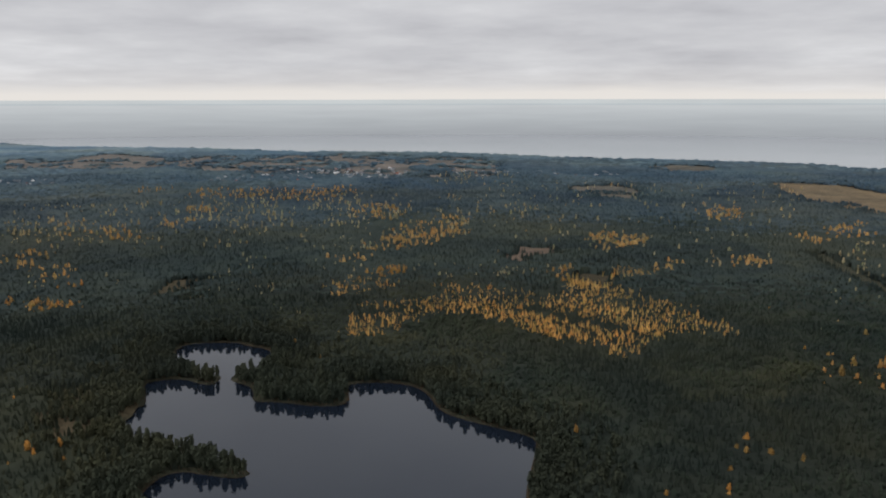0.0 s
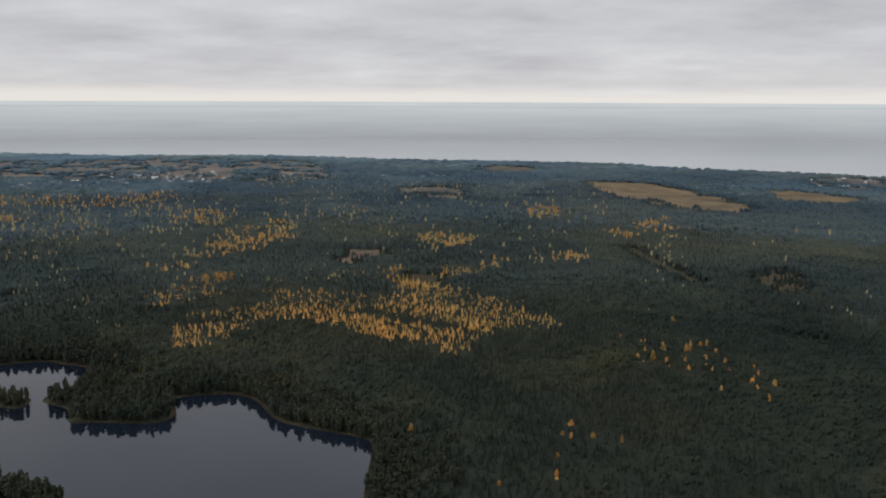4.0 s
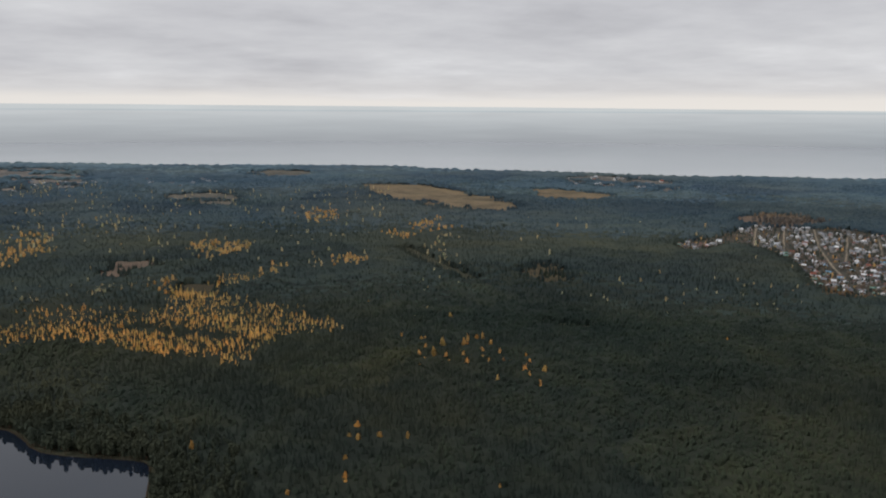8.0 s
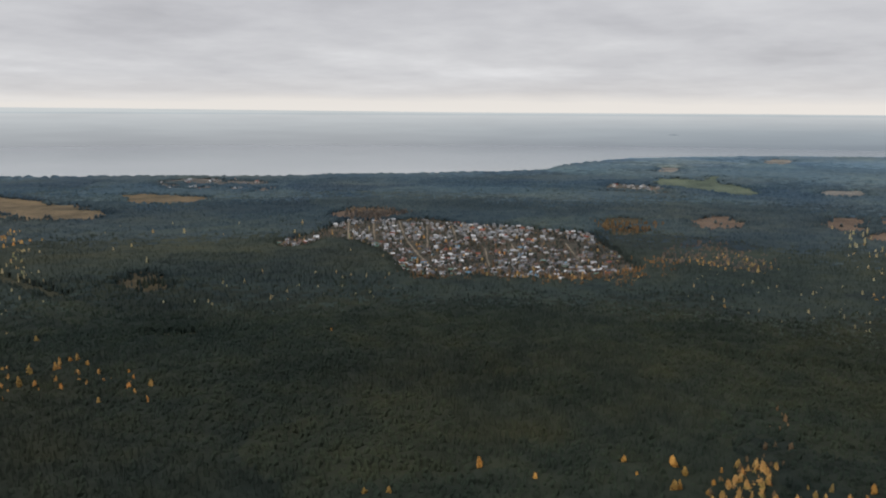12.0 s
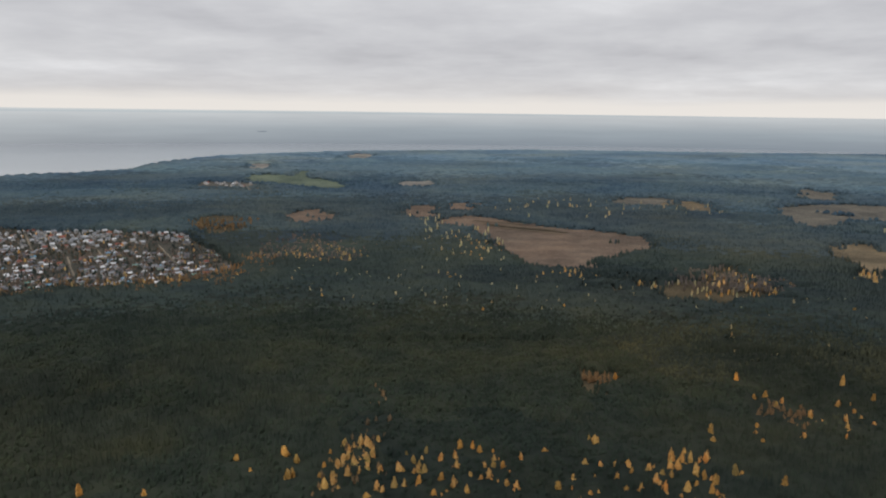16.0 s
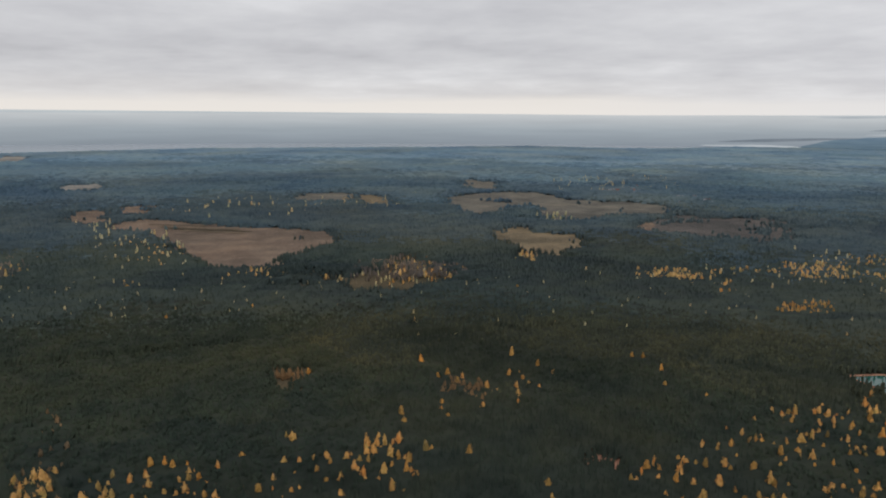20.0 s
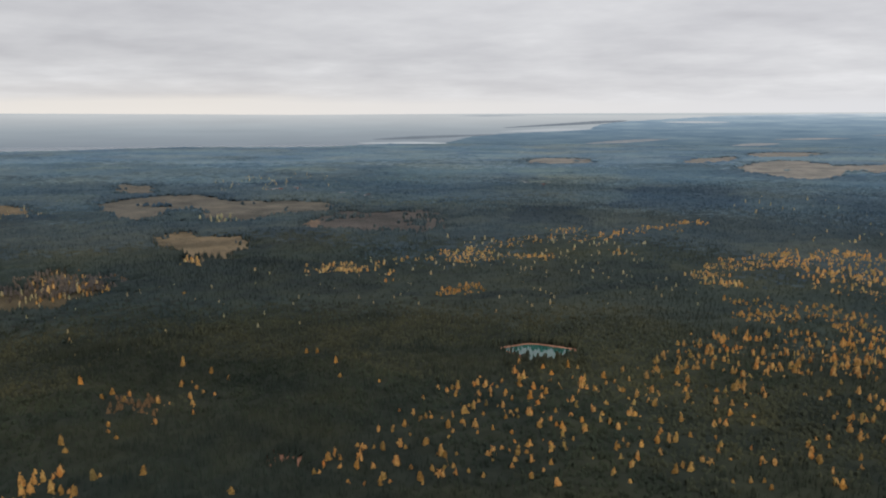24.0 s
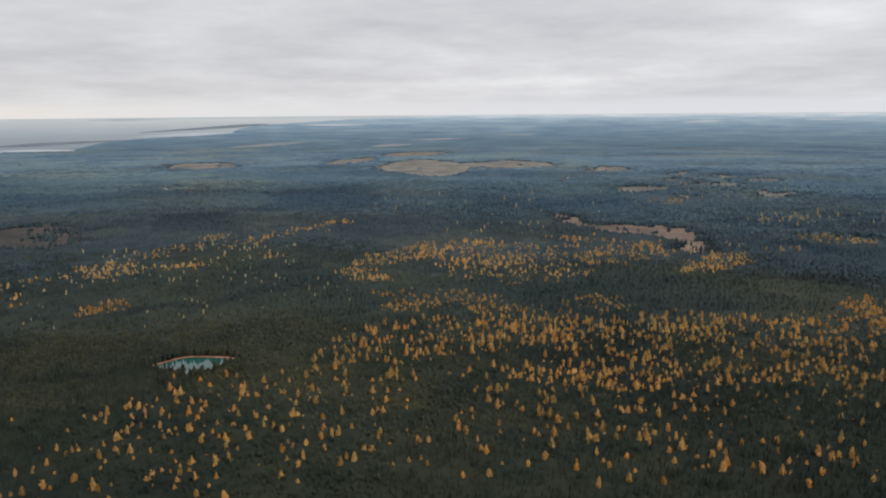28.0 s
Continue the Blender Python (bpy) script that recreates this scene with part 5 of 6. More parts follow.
def crowd(b, r):
    """Broadleaved trees per cell of the plan, to thin the conifers among them."""
    size = 14.0
    key = lambda q, w: np.floor(w * np.sin(np.radians(q)) / size).astype(np.int64) * 100003 + np.floor(w * np.cos(np.radians(q)) / size).astype(np.int64)
    cells, counts = np.unique(key(LEAFY_B, LEAFY_R), return_counts=True)
    k = key(b, r)
    i = np.clip(np.searchsorted(cells, k), 0, len(cells) - 1)
    return np.where(cells[i] == k, counts[i], 0)


def conifers(r0, r1, step, seed, pines, spruces, size=1.0):
    b, r = lattice(r0, r1, step, seed)
    rng = np.random.default_rng(seed + 9)
    ok = wooded(b, r)
    ok &= rng.random(len(b)) > np.minimum(0.6, 0.15 * crowd(b, r))
    if r0 < 700:
        ok &= ~grow(LAKE_LINE, b, r, 8 + 40 * rng.random(len(b)))
        x, y = r * np.sin(np.radians(b)), r * np.cos(np.radians(b))
        for q, w in LONE:
            lx, ly, _ = at(q, w - 4)
            ok &= (x - lx) ** 2 + (y - ly) ** 2 > 22
    b, r = b[ok], r[ok]
    mixed = layers(b, r, 160, 21)
    height = size * (0.72 + 0.5 * layers(b, r, 90, 31)) * (0.8 + 0.4 * rng.random(len(b)))
    isp = mixed + 0.25 * (rng.random(len(b)) - 0.5) > 0.54
    band = np.digitize(r * veil(b) * (1 + 0.22 * (rng.random(len(b)) - 0.5) + 0.30 * (layers(b, r, 260, 51) - 0.5)), HAZE_BANDS)
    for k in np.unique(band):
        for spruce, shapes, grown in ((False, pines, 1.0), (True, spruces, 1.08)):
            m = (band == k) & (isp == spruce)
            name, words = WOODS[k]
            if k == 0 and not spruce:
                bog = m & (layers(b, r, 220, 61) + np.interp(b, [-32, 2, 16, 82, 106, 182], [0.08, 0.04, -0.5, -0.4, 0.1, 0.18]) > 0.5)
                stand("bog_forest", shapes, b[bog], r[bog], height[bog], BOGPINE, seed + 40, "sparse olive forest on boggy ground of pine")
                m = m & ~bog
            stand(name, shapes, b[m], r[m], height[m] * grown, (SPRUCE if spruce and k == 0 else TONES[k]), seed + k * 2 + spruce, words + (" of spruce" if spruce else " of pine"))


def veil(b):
    """How soon haze enters the woods' base colours with range: late over the coastal woods, early inland."""
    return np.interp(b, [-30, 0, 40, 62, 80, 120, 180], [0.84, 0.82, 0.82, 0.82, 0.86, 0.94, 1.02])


def undergrowth(r0, r1, cell, seed, lift=1.6):
    """The lumpy layer of young trees and scrub that fills the gaps under the crowns."""
    nr, nb = int((r1 - r0) / cell) + 1, int(radians(214) * (r0 + r1) / 2 / cell) + 1
    rng = np.random.default_rng(seed)
    bb, rr = np.meshgrid(np.linspace(-32, 182, nb), np.linspace(r0, r1, nr), indexing="ij")
    ok = wooded(bb.ravel(), rr.ravel()).reshape(bb.shape)
    if r0 < 700:
        ok &= ~grow(LAKE_LINE, bb, rr, 2.5)
    bj = bb + np.degrees(cell / rr) * 0.6 * (rng.random(bb.shape) - 0.5)
    rj = rr + cell * 0.6 * (rng.random(bb.shape) - 0.5)
    top = lift + 2.2 * rng.random(bb.shape) + 2.4 * (layers(bb.ravel(), rr.ravel(), 90, 31).reshape(bb.shape) - 0.5)
    edge = ok.copy()
    edge[1:-1, :] &= ok[2:, :] & ok[:-2, :]
    edge[:, 1:-1] &= ok[:, 2:] & ok[:, :-2]
    z = np.where(edge, top, 0.15)
    z[:, 0] = np.minimum(z[:, 0], 0.6)
    v = np.stack([rj * np.sin(np.radians(bj)), rj * np.cos(np.radians(bj)), z], -1).reshape(-1, 3)
    i, j = np.meshgrid(np.arange(nb - 1), np.arange(nr - 1), indexing="ij")
    k = (i * nr + j).ravel()
    q = np.stack([k, k + nr, k + nr + 1, k + 1], 1)
    keep = ok.ravel()[q].all(1)
    q = q[keep]
    cb, cr = bb.ravel()[q[:, 0]], rr.ravel()[q[:, 0]]
    # farther cells take a scrub colour with more haze in it
    band = np.digitize(cr * veil(cb) * (1 + 0.16 * (rng.random(len(q)) - 0.5) + 0.30 * (layers(cb, cr, 260, 51) - 0.5)), HAZE_BANDS)
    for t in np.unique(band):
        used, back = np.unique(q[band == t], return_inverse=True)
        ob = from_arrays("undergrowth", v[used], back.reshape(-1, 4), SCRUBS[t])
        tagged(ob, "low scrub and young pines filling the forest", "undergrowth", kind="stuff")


# range limits where the next hazier base colour takes over
HAZE_BANDS = (680, 1050, 1500, 2150, 2800)
TONES = (PINE, HAZED_GREENWOOD, HAZED_MIDWOOD, HAZED_BLUEWOOD, HAZED_FARWOOD, HAZEWOOD)
SCRUBS = (HEATHER, HAZED_GREENSCRUB, HAZED_MIDSCRUB, HAZED_BLUEWOOD, HAZED_FARWOOD, HAZEWOOD)
WOODS = (("pine_forest", "dense dark green forest on boggy ground"), ("green_forest", "lightly haze-tinted green forest seen from above"), ("middle_forest", "haze-tinted grey-green forest in the middle distance"), ("distant_forest", "haze-tinted blue-green distant forest"), ("far_forest", "haze-tinted blue far forest"), ("faint_forest", "faint haze-tinted grey-blue forest towards the horizon"))
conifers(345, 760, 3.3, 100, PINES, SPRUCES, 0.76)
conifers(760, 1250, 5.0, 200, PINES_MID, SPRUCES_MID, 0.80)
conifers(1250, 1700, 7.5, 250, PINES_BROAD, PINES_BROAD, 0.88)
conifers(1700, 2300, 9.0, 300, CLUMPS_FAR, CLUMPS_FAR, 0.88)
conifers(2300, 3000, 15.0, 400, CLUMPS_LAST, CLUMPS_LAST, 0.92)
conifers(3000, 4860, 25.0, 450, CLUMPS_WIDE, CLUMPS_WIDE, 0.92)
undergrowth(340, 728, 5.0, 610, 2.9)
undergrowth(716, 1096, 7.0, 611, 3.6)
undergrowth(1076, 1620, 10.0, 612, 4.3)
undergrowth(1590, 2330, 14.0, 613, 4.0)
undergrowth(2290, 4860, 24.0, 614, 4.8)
# the woods right under the camera's spot
b, r = lattice(5, 48, 4.6, 530, 0, 360)
g = np.random.default_rng(531)
size = 0.62 + 0.5 * g.random(len(b))
TALL_PINES = templates(18, 5, lambda g: crown(g, 420, 2.6, 10.2, 2.0, 0.26, pine_shape))
stand("tall_pines", TALL_PINES, b, r, size, PINE, 532, "tall dark pines on boggy ground")
stand("pine_trunks", [trunk(9.4, 0.19, 0.03)], b, r, size, PINEBARK, 532, "reddish pine trunks on boggy ground")
b, r = lattice(2, 48, 1.5, 533, 0, 360)
stand("heather", templates(19, 5, lambda g: crown(g, 26, 0.05, 0.5, 0.7, 0.09, pine_shape)), b, r, 0.6 + 0.7 * g.random(len(b)), HEATHER, 534, "low heather and bilberry on the forest floor", "undergrowth")
b, r = lattice(50, 225, 5.6, 535, 0, 360)
ok = ~grow(LAKE_LINE, np.where(b > 180, b - 360, b), r, 5)
b, r = b[ok], r[ok]
size = 0.6 + 0.5 * g.random(len(b))
stand("tall_pines", templates(20, 6, lambda g: crown(g, 54, 2.2, 10.0, 1.9, 0.62, pine_shape)), b, r, size, PINE, 536, "tall dark pines on boggy ground")
stand("pine_trunks", [trunk(9.2, 0.19, 0.03)], b, r, size, PINEBARK, 536, "reddish pine trunks on boggy ground")
b, r = lattice(228, 345, 5.2, 520, 0, 360)
ok = ~grow(LAKE_LINE, np.where(b > 180, b - 360, b), r, 5)
b, r = b[ok], r[ok]
stand("pine_forest", PINES_MID, b, r, 0.62 + 0.3 * np.random.default_rng(521).random(len(b)), PINE, 522, "dense dark green forest on boggy ground of pine")
# tall pines round the lake, with their trunks
b, r = lattice(345, 700, 3.3, 500, -32, 14)
ok = wooded(b, r) & grow(LAKE_LINE, b, r, 12 + 44 * np.random.default_rng(504).random(len(b)) ** 1.5)
b, r = b[ok], r[ok]
rng = np.random.default_rng(501)
height = 0.62 + 0.48 * rng.random(len(b))
stand("shore_pines", SHORE_PINES, b, r, height, BOGPINE, 502, "tall dark pines crowding the lake shore")
stand("pine_trunks", [trunk(6.5, 0.17, 0.08)], b, r, height, PINEBARK, 503, "reddish pine trunks along the lake shore")

# pines between the camera's side of the pond and its water
rng = np.random.default_rng(505)
b, r = rng.uniform(130.0, 135.6, 34), rng.uniform(572, 590, 34)
height = 0.7 + 0.42 * rng.random(34)
stand("pond_pines", SHORE_PINES, b, r, height, BOGPINE, 506, "tall dark pines before the pond")
stand("pine_trunks", [trunk(6.5, 0.17, 0.08)], b, r, height, PINEBARK, 507, "reddish pine trunks before the pond")

# the broadleaved trees
LOOKS = {"gold": (GOLD, "golden birch in autumn leaf among dark pines"), "larch": (LARCH, "golden larch tree in autumn in a dense stand"), "pale": (PALE, "pale yellow birch among dark conifers"), "rust": (RUST, "rusty brown broadleaved tree"), "bare": (BARE, "leafless grey-brown tree")}
for kind in LOOKS:
    b = np.concatenate([g[1] for g in GROVES if g[0] == kind] or [np.zeros(0)])
    r = np.concatenate([g[2] for g in GROVES if g[0] == kind] or [np.zeros(0)])
    tall = np.concatenate([g[3] for g in GROVES if g[0] == kind] or [np.zeros(0)])
    rng = np.random.default_rng(77)
    size = tall * (0.44 + 0.48 * rng.random(len(b))) * (np.interp(r, [500, 800, 1200, 1900], [1.10, 1.16, 1.30, 1.50]) if kind in ("gold", "larch") else (np.interp(r, [600, 900, 1300], [0.92, 1.08, 1.50]) if kind == "pale" else 1.25 * np.clip(r / 1250, 0.80, 1.0)))
    dry = ~grow(LAKE_LINE, b, r, 2) & ~grow(POND_LINE, b, r, 3) & (r < coast(b) - 15)
    b, r, size = b[dry], r[dry], size[dry]
    for lo, hi, shapes in ((0, 900, BIRCHES_GROVE), (900, 1700, BIRCHES_MID), (1700, 5000, BIRCHES_FAR)):
        m = (r >= lo) & (r < hi)
        if kind == "larch":
            shapes = LARCHES
        stand({"gold": "golden_birches", "larch": "golden_larches", "pale": "pale_birches", "rust": "rusty_trees", "bare": "bare_trees"}[kind], shapes, b[m], r[m], size[m], (HAZED_GOLD if kind == "gold" and lo else LOOKS[kind][0]), 60 + lo, LOOKS[kind][1].replace("birch", "birches").replace("tree", "trees"), stretch={"gold": 0.76 if lo else 0.92, "larch": 0.72, "pale": 0.56}.get(kind, 0.85))

# golden birches that stand alone or nearest, one by one
masters = []
for k, shape in enumerate(BIRCHES):
    tree = new("birch_tree")
    tagged(tree, "golden-leaved birch standing among dark pines", "tree", "golden birches among the pines")
    from_arrays("crown", shape, np.arange(len(shape)).reshape(-1, 4), LONEGOLD, tree)
    tv = trunk(8.5, 0.17, 0.05)
    from_arrays("trunk", tv, np.arange(len(tv)).reshape(-1, 4), BIRCHBARK, tree)
    bm = bmesh.new()
    for n in range(6):
        a0, z0, reach = 2.4 * n + 0.5 * k, 2.6 + 0.85 * n, 1.5 - 0.14 * n
        foot = [bm.verts.new((0.05 * math.cos(a0 + q), 0.05 * math.sin(a0 + q), z0 + 0.05 * math.sin(q))) for q in (0.0, 2.1, 4.2)]
        tip = bm.verts.new((reach * math.cos(a0), reach * math.sin(a0), z0 + 1.1))
        for q in range(3):
            bm.faces.new((foot[q], foot[(q + 1) % 3], tip))
    part("limbs", bm, BIRCHBARK, tree)
    masters.append(tree)
rng = np.random.default_rng(9)
for i, (b, r) in enumerate(LONE):
    s = rng.uniform(0.58, 1.0)
    m = Matrix.Translation(at(b, r)) @ Matrix.Rotation(rng.random() * 6.283, 4, "Z") @ Matrix.Diagonal((s * rng.uniform(0.7, 1.02), s * rng.uniform(0.7, 1.02), s, 1))
    t = masters[i] if i < len(masters) else copy_thing(masters[i % len(masters)], Matrix.Identity(4))
    t.matrix_basis = m

# ---- the village ----


def tint(name, c, rough=0.7, wear=0.25):
    a = Mat(name, rough)
    k = a.ramp(a.noise(0.35, 5, 0.7), (0.3, scaled(c, 1 - wear)), (0.7, scaled(c, 1 + wear * 0.5)))
    return a.color(k).m


ROOFS = [tint("zinc_roof", (0.36, 0.38, 0.40), 0.5), tint("white_roof", (0.60, 0.61, 0.62), 0.6), tint("grey_slate_roof", (0.19, 0.20, 0.215)), tint("red_tile_roof", (0.24, 0.085, 0.06)),
         tint("brown_roof", (0.16, 0.10, 0.08)), tint("blue_metal_roof", (0.14, 0.26, 0.36), 0.5), tint("green_metal_roof", (0.12, 0.22, 0.18), 0.5), tint("dark_felt_roof", (0.10, 0.10, 0.11))]
ROOFWORDS = ["zinc", "white metal", "grey slate", "red tiled", "brown", "blue metal", "green metal", "dark felt"]
WALLS = [tint("white_plaster", (0.50, 0.48, 0.45)), tint("grey_boards", (0.30, 0.29, 0.28)), tint("yellow_boards", (0.45, 0.34, 0.18)), tint("brown_logs", (0.17, 0.11, 0.07)), tint("pale_green_boards", (0.30, 0.36, 0.30))]
WALLWORDS = ["white plaster", "grey board", "ochre board", "brown log", "pale green board"]
GLASS = Mat("window_glass", 0.08, spec=0.6).color((0.03, 0.035, 0.04)).m
DOORPAINT = tint("door_paint", (0.14, 0.08, 0.05))
BRICK = tint("chimney_brick", (0.28, 0.13, 0.09))


def box(bm, x0, x1, y0, y1, z0, z1):
    v = [bm.verts.new((x, y, z)) for z in (z0, z1) for x, y in ((x0, y0), (x1, y0), (x1, y1), (x0, y1))]
    for f in ((3, 2, 1, 0), (4, 5, 6, 7), (0, 1, 5, 4), (1, 2, 6, 5), (2, 3, 7, 6), (3, 0, 4, 7)):
        bm.faces.new([v[i] for i in f])


def cottage(w, d, eave, ridge, roof, wall, plain=False, kind="house"):
    """A gabled cottage about its own middle: walls with gables, a thick overhanging roof, chimney, door and windows."""
    home = new(kind)
    tagged(home, "small %s %s with a %s roof" % (WALLWORDS[wall], kind, ROOFWORDS[roof]), kind, "village houses" if kind == "house" else "village sheds")
    bm = bmesh.new()
    x, y = w / 2, d / 2
    v = [bm.verts.new(p) for p in ((-x, -y, 0), (x, -y, 0), (x, y, 0), (-x, y, 0), (-x, -y, eave), (x, -y, eave), (x, y, eave), (-x, y, eave), (0, -y, ridge), (0, y, ridge))]
    for f in ((0, 1, 5, 8, 4), (2, 3, 7, 9, 6), (1, 2, 6, 5), (3, 0, 4, 7), (3, 2, 1, 0)):
        bm.faces.new([v[i] for i in f])
    part("wall", bm, WALLS[wall], home)
    bm = bmesh.new()
    o, th = 0.45, 0.16
    drop = (ridge - eave) / x * o
    prof = [(-x - o, eave - drop), (0, ridge), (x + o, eave - drop), (x + o, eave - drop + th), (0, ridge + th * 1.3), (-x - o, eave - drop + th)]
    f0 = [bm.verts.new((px, -y - o, pz + 0.02)) for px, pz in prof]
    f1 = [bm.verts.new((px, y + o, pz + 0.02)) for px, pz in prof]
    bm.faces.new(f0), bm.faces.new(f1[::-1])
    for i in range(6):
        j = (i + 1) % 6
        bm.faces.new((f0[j], f0[i], f1[i], f1[j]))
    part("roof", bm, ROOFS[roof], home)
    if plain:
        return home
    bm = bmesh.new()
    box(bm, x * 0.25, x * 0.25 + 0.6, y * 0.2, y * 0.2 + 0.6, ridge * 0.8, ridge + 0.9)
    part("chimney", bm, BRICK, home)
    bm = bmesh.new()
    box(bm, -0.45, 0.45, -y - 0.06, -y + 0.02, 0.1, 2.1)
    part("door", bm, DOORPAINT, home)
    for wx in (-x * 0.6, x * 0.6):
        bm = bmesh.new()
        box(bm, wx - 0.45, wx + 0.45, -y - 0.04, -y + 0.02, 1.0, 2.1)
        part("window", bm, GLASS, home)
    for wy in (-y * 0.45, y * 0.45):
        bm = bmesh.new()
        box(bm, x - 0.02, x + 0.04, wy - 0.45, wy + 0.45, 1.0, 2.1)
        part("window", bm, GLASS, home)
    return home


rng = np.random.default_rng(31)
designs = []
for k in range(16):
    roof = [0, 1, 2, 4, 7, 5, 2, 0, 7, 4, 6, 1, 7, 3, 2, 7][k]
    designs.append([cottage(rng.uniform(3.2, 4.6), rng.uniform(4.4, 6.4), rng.uniform(2.1, 2.5), rng.uniform(3.1, 3.9), roof, [1, 3, 0, 1, 3, 2, 4, 3, 1, 0, 3, 1, 2, 1, 3, 1][k]), 0])
sheds = [[cottage(rng.uniform(2.6, 3.6), rng.uniform(3.0, 5.0), 2.0, 2.7, roof, wall, True, "shed"), 0] for roof, wall in ((0, 1), (2, 3), (1, 1), (7, 2))]
def settle(pool, rng, b, r, turn, spread=0.08):
    d = pool[int(rng.integers(0, len(pool)))]
    s = 1 + rng.uniform(-spread, spread)
    m = Matrix.Translation(at(b, r, 0.4)) @ Matrix.Rotation(turn, 4, "Z")
    ob = d[0] if not d[1] else copy_thing(d[0], Matrix.Identity(4))
    d[1] += 1
    ob.matrix_basis = m @ Matrix.Diagonal((s, s, s, 1))


village = patch("village_ground", VILLAGE, 0.3, PLOTS, 1, 4.0)
tagged(village, "brown garden plots between the village houses", "ground", kind="structure")
cb, cr = 56.0, 1130.0
ox, oy, _ = at(cb, cr)
turn = radians(-48)
ux, uy = (math.cos(turn), math.sin(turn)), (-math.sin(turn), math.cos(turn))


def bearing_of(x, y):
    return math.degrees(math.atan2(x, y)), math.hypot(x, y)


LANES = [(47.6, 1399, 47.6, 1185, 5), (49.3, 1375, 49.4, 1167, 5), (51.05, 1410, 51.4, 1231, 6), (51.4, 1231, 52.2, 1087, 6), (52.2, 1087, 53.0, 1003, 6), (53.0, 1345, 53.0, 1115, 5), (54.7, 1361, 55.0, 1177, 5), (57.0, 1119, 57.3, 984, 5), (58.7, 1183, 59.3, 1068, 5), (62.5, 1184, 63.7, 1007, 5)]


def on_lane(x, y, reach):
    """Within reach of a village lane."""
    near_one = np.zeros(np.shape(x), bool)
    for b0, r0, b1, r1, _ in LANES:
        x0, y0, _ = at(b0, r0)
        x1, y1, _ = at(b1, r1)
        L = math.hypot(x1 - x0, y1 - y0)
        u = ((x - x0) * (x1 - x0) + (y - y0) * (y1 - y0)) / L
        d = np.abs((x - x0) * (y1 - y0) - (y - y0) * (x1 - x0)) / L
        near_one |= (d < reach) & (u > -3) & (u < L + 3)
    return near_one


HOMES = []
for i in range(-40, 41):
    for j in range(-36, 37):
        lx, ly = i * 12.6 + (j % 2) * 4, j * 12.0 + (5 if j % 2 else 0)
        x, y = ox + ux[0] * lx + uy[0] * ly, oy + ux[1] * lx + uy[1] * ly
        x, y = x + rng.uniform(-4, 4), y + rng.uniform(-3.5, 3.5)
        b, r = bearing_of(x, y)
        if inside(VILLAGE_LINE, np.array([b]), np.array([r]))[0] and rng.random() > 0.16 and layers(np.array([b]), np.array([r]), 46, 91)[0] > 0.36 and not on_lane(x, y, 4.5):
            HOMES.append((r, b, turn + rng.choice([0, math.pi / 2]) + rng.uniform(-0.1, 0.1)))
HOMES.sort()
for r, b, way in HOMES[:296]:
    settle(designs, rng, b, r, way)
for r, b, way in HOMES[:280:3]:
    x, y, _ = at(b, r)
    b2, r2 = bearing_of(x + rng.uniform(5.5, 7) * rng.choice([-1, 1]), y + rng.uniform(-5, 5))
    if inside(VILLAGE_LINE, np.array([b2]), np.array([r2]))[0]:
        settle(sheds, rng, b2, r2, turn + rng.uniform(-0.1, 0.1))


def hamlet(name, places, w, d, eave, ridge, label):
    """Far houses of a few shapes joined into one object: walls, gables and overhanging roofs."""
    bm = bmesh.new()
    mats = [WALLS[0], WALLS[1], ROOFS[0], ROOFS[1], ROOFS[2], ROOFS[3]]
    for r, b, way in places:
        s, roof, wall = rng.uniform(0.8, 1.2), 2 + int(rng.choice([0, 0, 1, 2, 2, 2, 2, 3])), int(rng.integers(0, 2))
        m = Matrix.Translation(at(b, r, 0.4)) @ Matrix.Rotation(way, 4, "Z") @ Matrix.Scale(s, 4)
        x, y, o = w / 2, d / 2, 0.4
        v = [bm.verts.new(m @ Vector(p)) for p in ((-x, -y, 0), (x, -y, 0), (x, y, 0), (-x, y, 0), (-x, -y, eave), (x, -y, eave), (x, y, eave), (-x, y, eave), (0, -y, ridge), (0, y, ridge))]
        for f in ((0, 1, 5, 8, 4), (2, 3, 7, 9, 6), (1, 2, 6, 5), (3, 0, 4, 7)):
            bm.faces.new([v[i] for i in f]).material_index = wall
        for side in (-1, 1):
            q = [(0, -y - o, ridge + 0.1), (side * (x + o), -y - o, eave - 0.15), (side * (x + o), y + o, eave - 0.15), (0, y + o, ridge + 0.1)]
            lo = [bm.verts.new(m @ Vector(p)) for p in q]
            hi = [bm.verts.new(m @ Vector((p[0], p[1], p[2] + 0.15))) for p in q]
            for f in (hi, lo[::-1], (lo[0], lo[1], hi[1], hi[0]), (lo[1], lo[2], hi[2], hi[1]), (lo[2], lo[3], hi[3], hi[2])):
                bm.faces.new(f).material_index = roof
    ob = part(name, bm, mats[0])
    for extra in mats[1:]:
        ob.data.materials.append(extra)
    return tagged(ob, label, "houses", kind="stuff")


hamlet("village_houses", HOMES[296:], 3.9, 5.4, 2.3, 3.7, "pale-roofed cottages at the far side of the village")

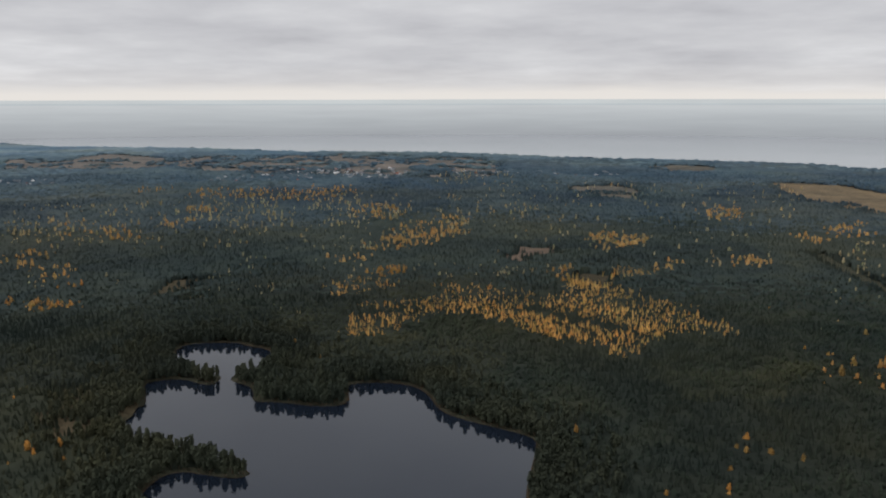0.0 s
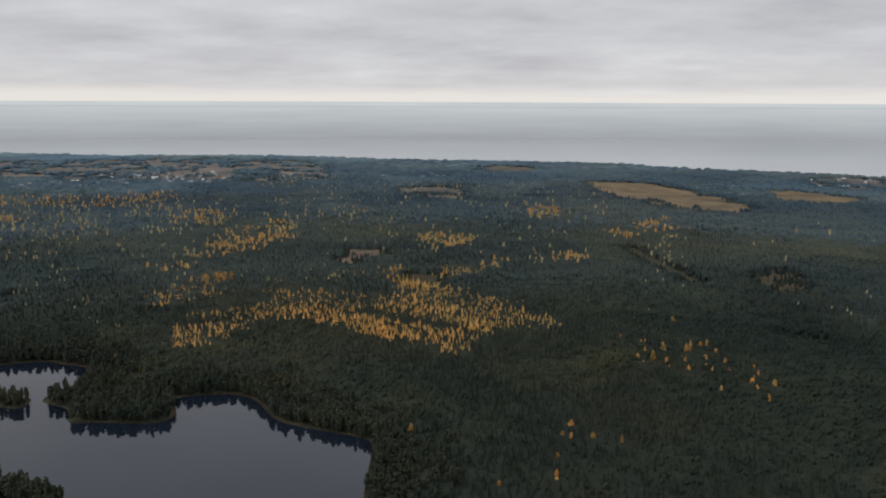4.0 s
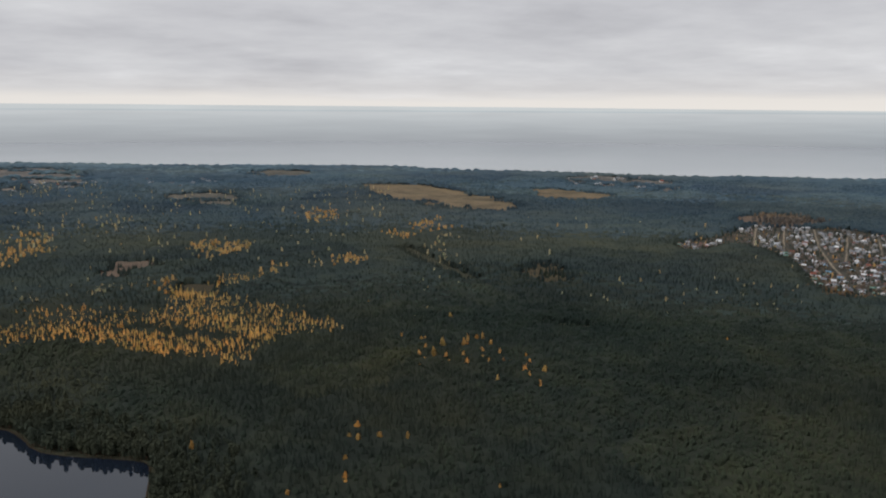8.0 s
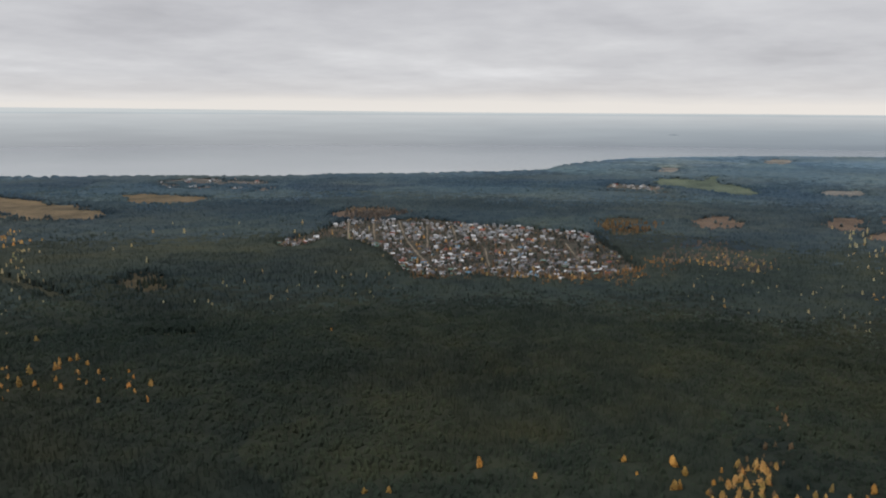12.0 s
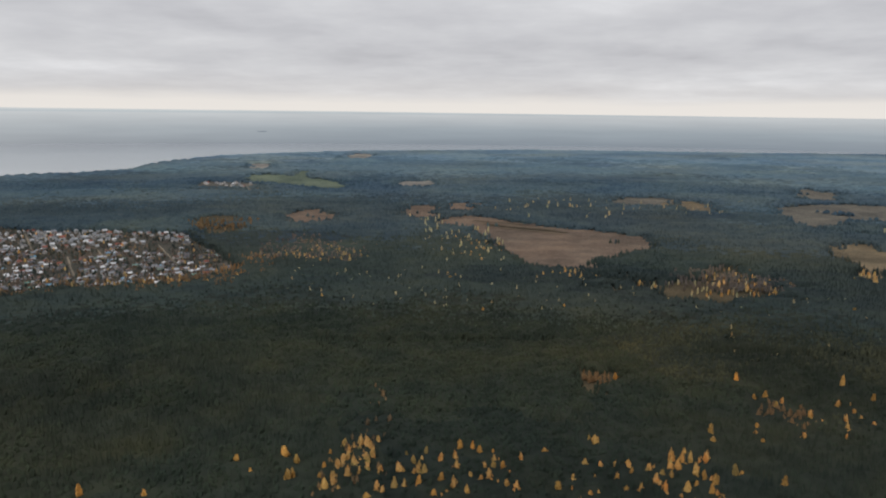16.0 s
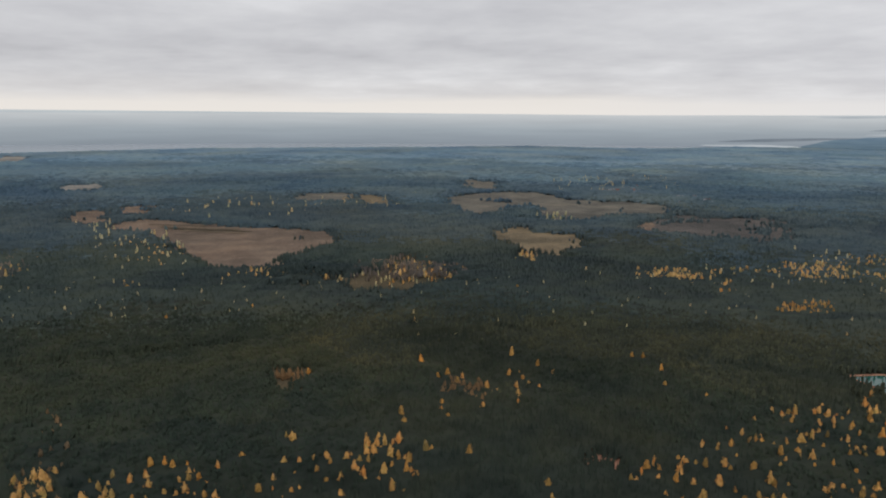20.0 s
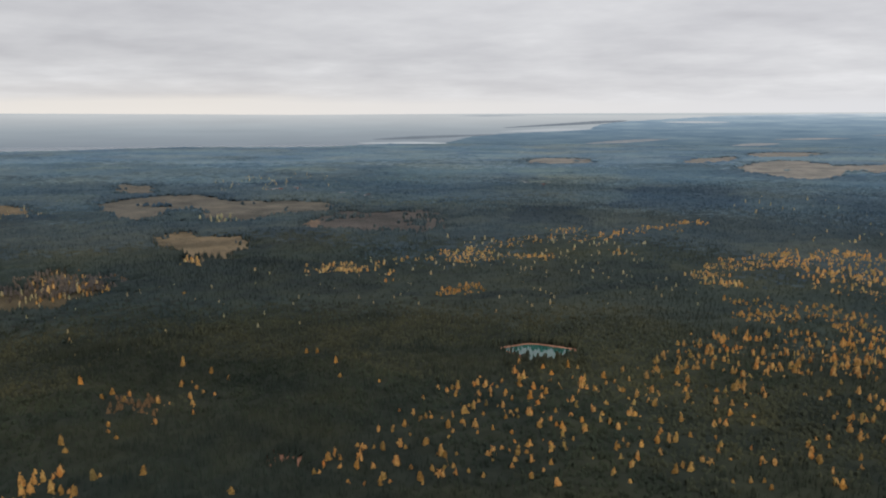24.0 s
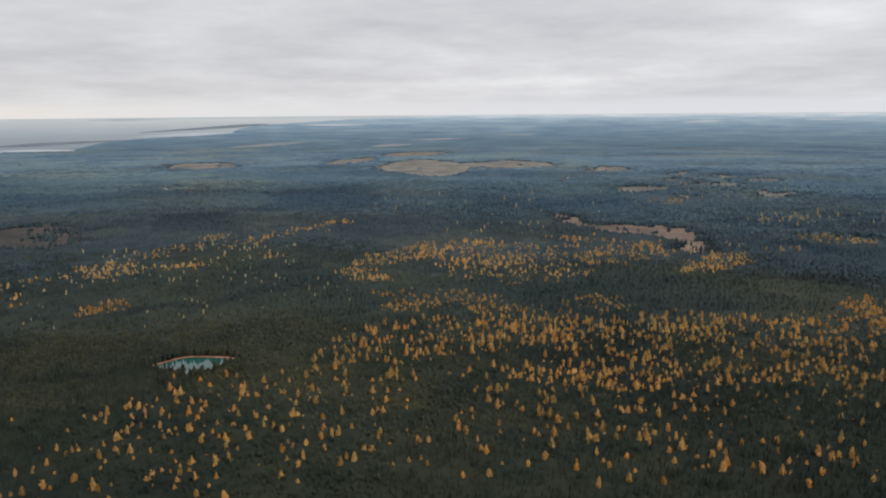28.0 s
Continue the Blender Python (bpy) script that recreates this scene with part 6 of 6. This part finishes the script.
# garden trees, orchard bushes and hedges
for kind, n, mat, words in (("garden_trees", 850, BARE, "leafless garden trees between the houses"), ("garden_bushes", 130, RUST, "rusty autumn bushes between the houses"), ("garden_birches", 110, HAZED_GOLD, "pale yellow birches in the gardens"), ("garden_pines", 1250, HAZED_GREENWOOD, "dark pines left standing in the village")):
    p = np.array(VILLAGE, float)
    b = rng.uniform(p[:, 0].min(), p[:, 0].max(), n * 3)
    r = rng.uniform(p[:, 1].min(), p[:, 1].max(), n * 3)
    ok = inside(VILLAGE_LINE, b, r)
    ok &= ~on_lane(r * np.sin(np.radians(b)), r * np.cos(np.radians(b)), 3.0)
    b, r = b[ok][:n], r[ok][:n]
    stand(kind, BIRCHES_MID, b, r, 0.30 + 0.34 * rng.random(len(b)), mat, n, words)


def lane(name, b0, r0, b1, r1, width, material, label, z=0.42):
    x0, y0, _ = at(b0, r0)
    x1, y1, _ = at(b1, r1)
    L = math.hypot(x1 - x0, y1 - y0)
    nx, ny = -(y1 - y0) / L * width / 2, (x1 - x0) / L * width / 2
    n = max(2, int(L / 15))
    v = []
    for i in range(n + 1):
        u = i / n
        w = noise.noise(Vector((u * L * 0.02, b0, 0))) * 1.5
        x, y = x0 + (x1 - x0) * u, y0 + (y1 - y0) * u
        x, y = x + nx / width * 2 * w, y + ny / width * 2 * w
        v += [(x - nx, y - ny, z), (x + nx, y + ny, z)]
    k = np.arange(n) * 2
    ob = from_arrays(name, np.array(v), np.stack([k + 1, k, k + 2, k + 3], 1), material)
    return tagged(ob, label, "road", kind="structure")


for b0, r0, b1, r1, width, cover in ((83.58, 1412, 87.10, 1362, 7, HEATH), (84.11, 1374, 89.11, 1313, 6, STRAW), (84.60, 1352, 90.00, 1287, 8, HEATH), (85.40, 1323, 89.61, 1268, 6, STRAW)):
    tagged(lane("drain", b0, r0, b1, r1, width, cover, "old drainage strip across the russet bog", 1.1), category="ditch")
for b0, r0, b1, r1, width in LANES:
    lane("road", b0, r0, b1, r1, width * 0.42, TRACK, "pale sandy village lane")

# the far settlement among pale fields, and lone farms
places = []
for b0, b1, r0, r1, n in [(-11, -3, 2000, 2350, 80), (-16, -9, 1980, 2150, 35), (-3, 12, 2000, 2250, 50), (-28, -25, 2050, 2200, 20), (64.8, 68.8, 2040, 2200, 16), (35.5, 42.5, 2020, 2330, 26), (112.0, 117.0, 1980, 2150, 14), (118.5, 121.0, 1750, 1900, 8), (131.0, 134.0, 2000, 2200, 8), (157.0, 166.0, 2250, 2900, 18)]:
    for _ in range(n):
        places.append((rng.uniform(r0, r1), rng.uniform(b0, b1), rng.uniform(0, 3.1)))
hamlet("far_settlement", places, 6.0, 8.0, 3.2, 5.8, "tiny white houses of a far settlement among fields")

# a strip of pale stones and surf along the point of the coast
for b0, b1 in ((60.9, 62.0), (62.6, 64.4), (64.7, 65.6)):
    bs = np.linspace(b0, b1, 16)
    rs = coast(bs)
    v = [at(q, w, z) for q, w in zip(bs, rs) for w, z in ((w - 22, 0.9), (w + 26, -1.9))]
    k = np.arange(15) * 2
    tagged(from_arrays("beach", np.array(v), np.stack([k, k + 1, k + 3, k + 2], 1), TRACK), "pale stony beach at the point of the coast", "beach", kind="structure")
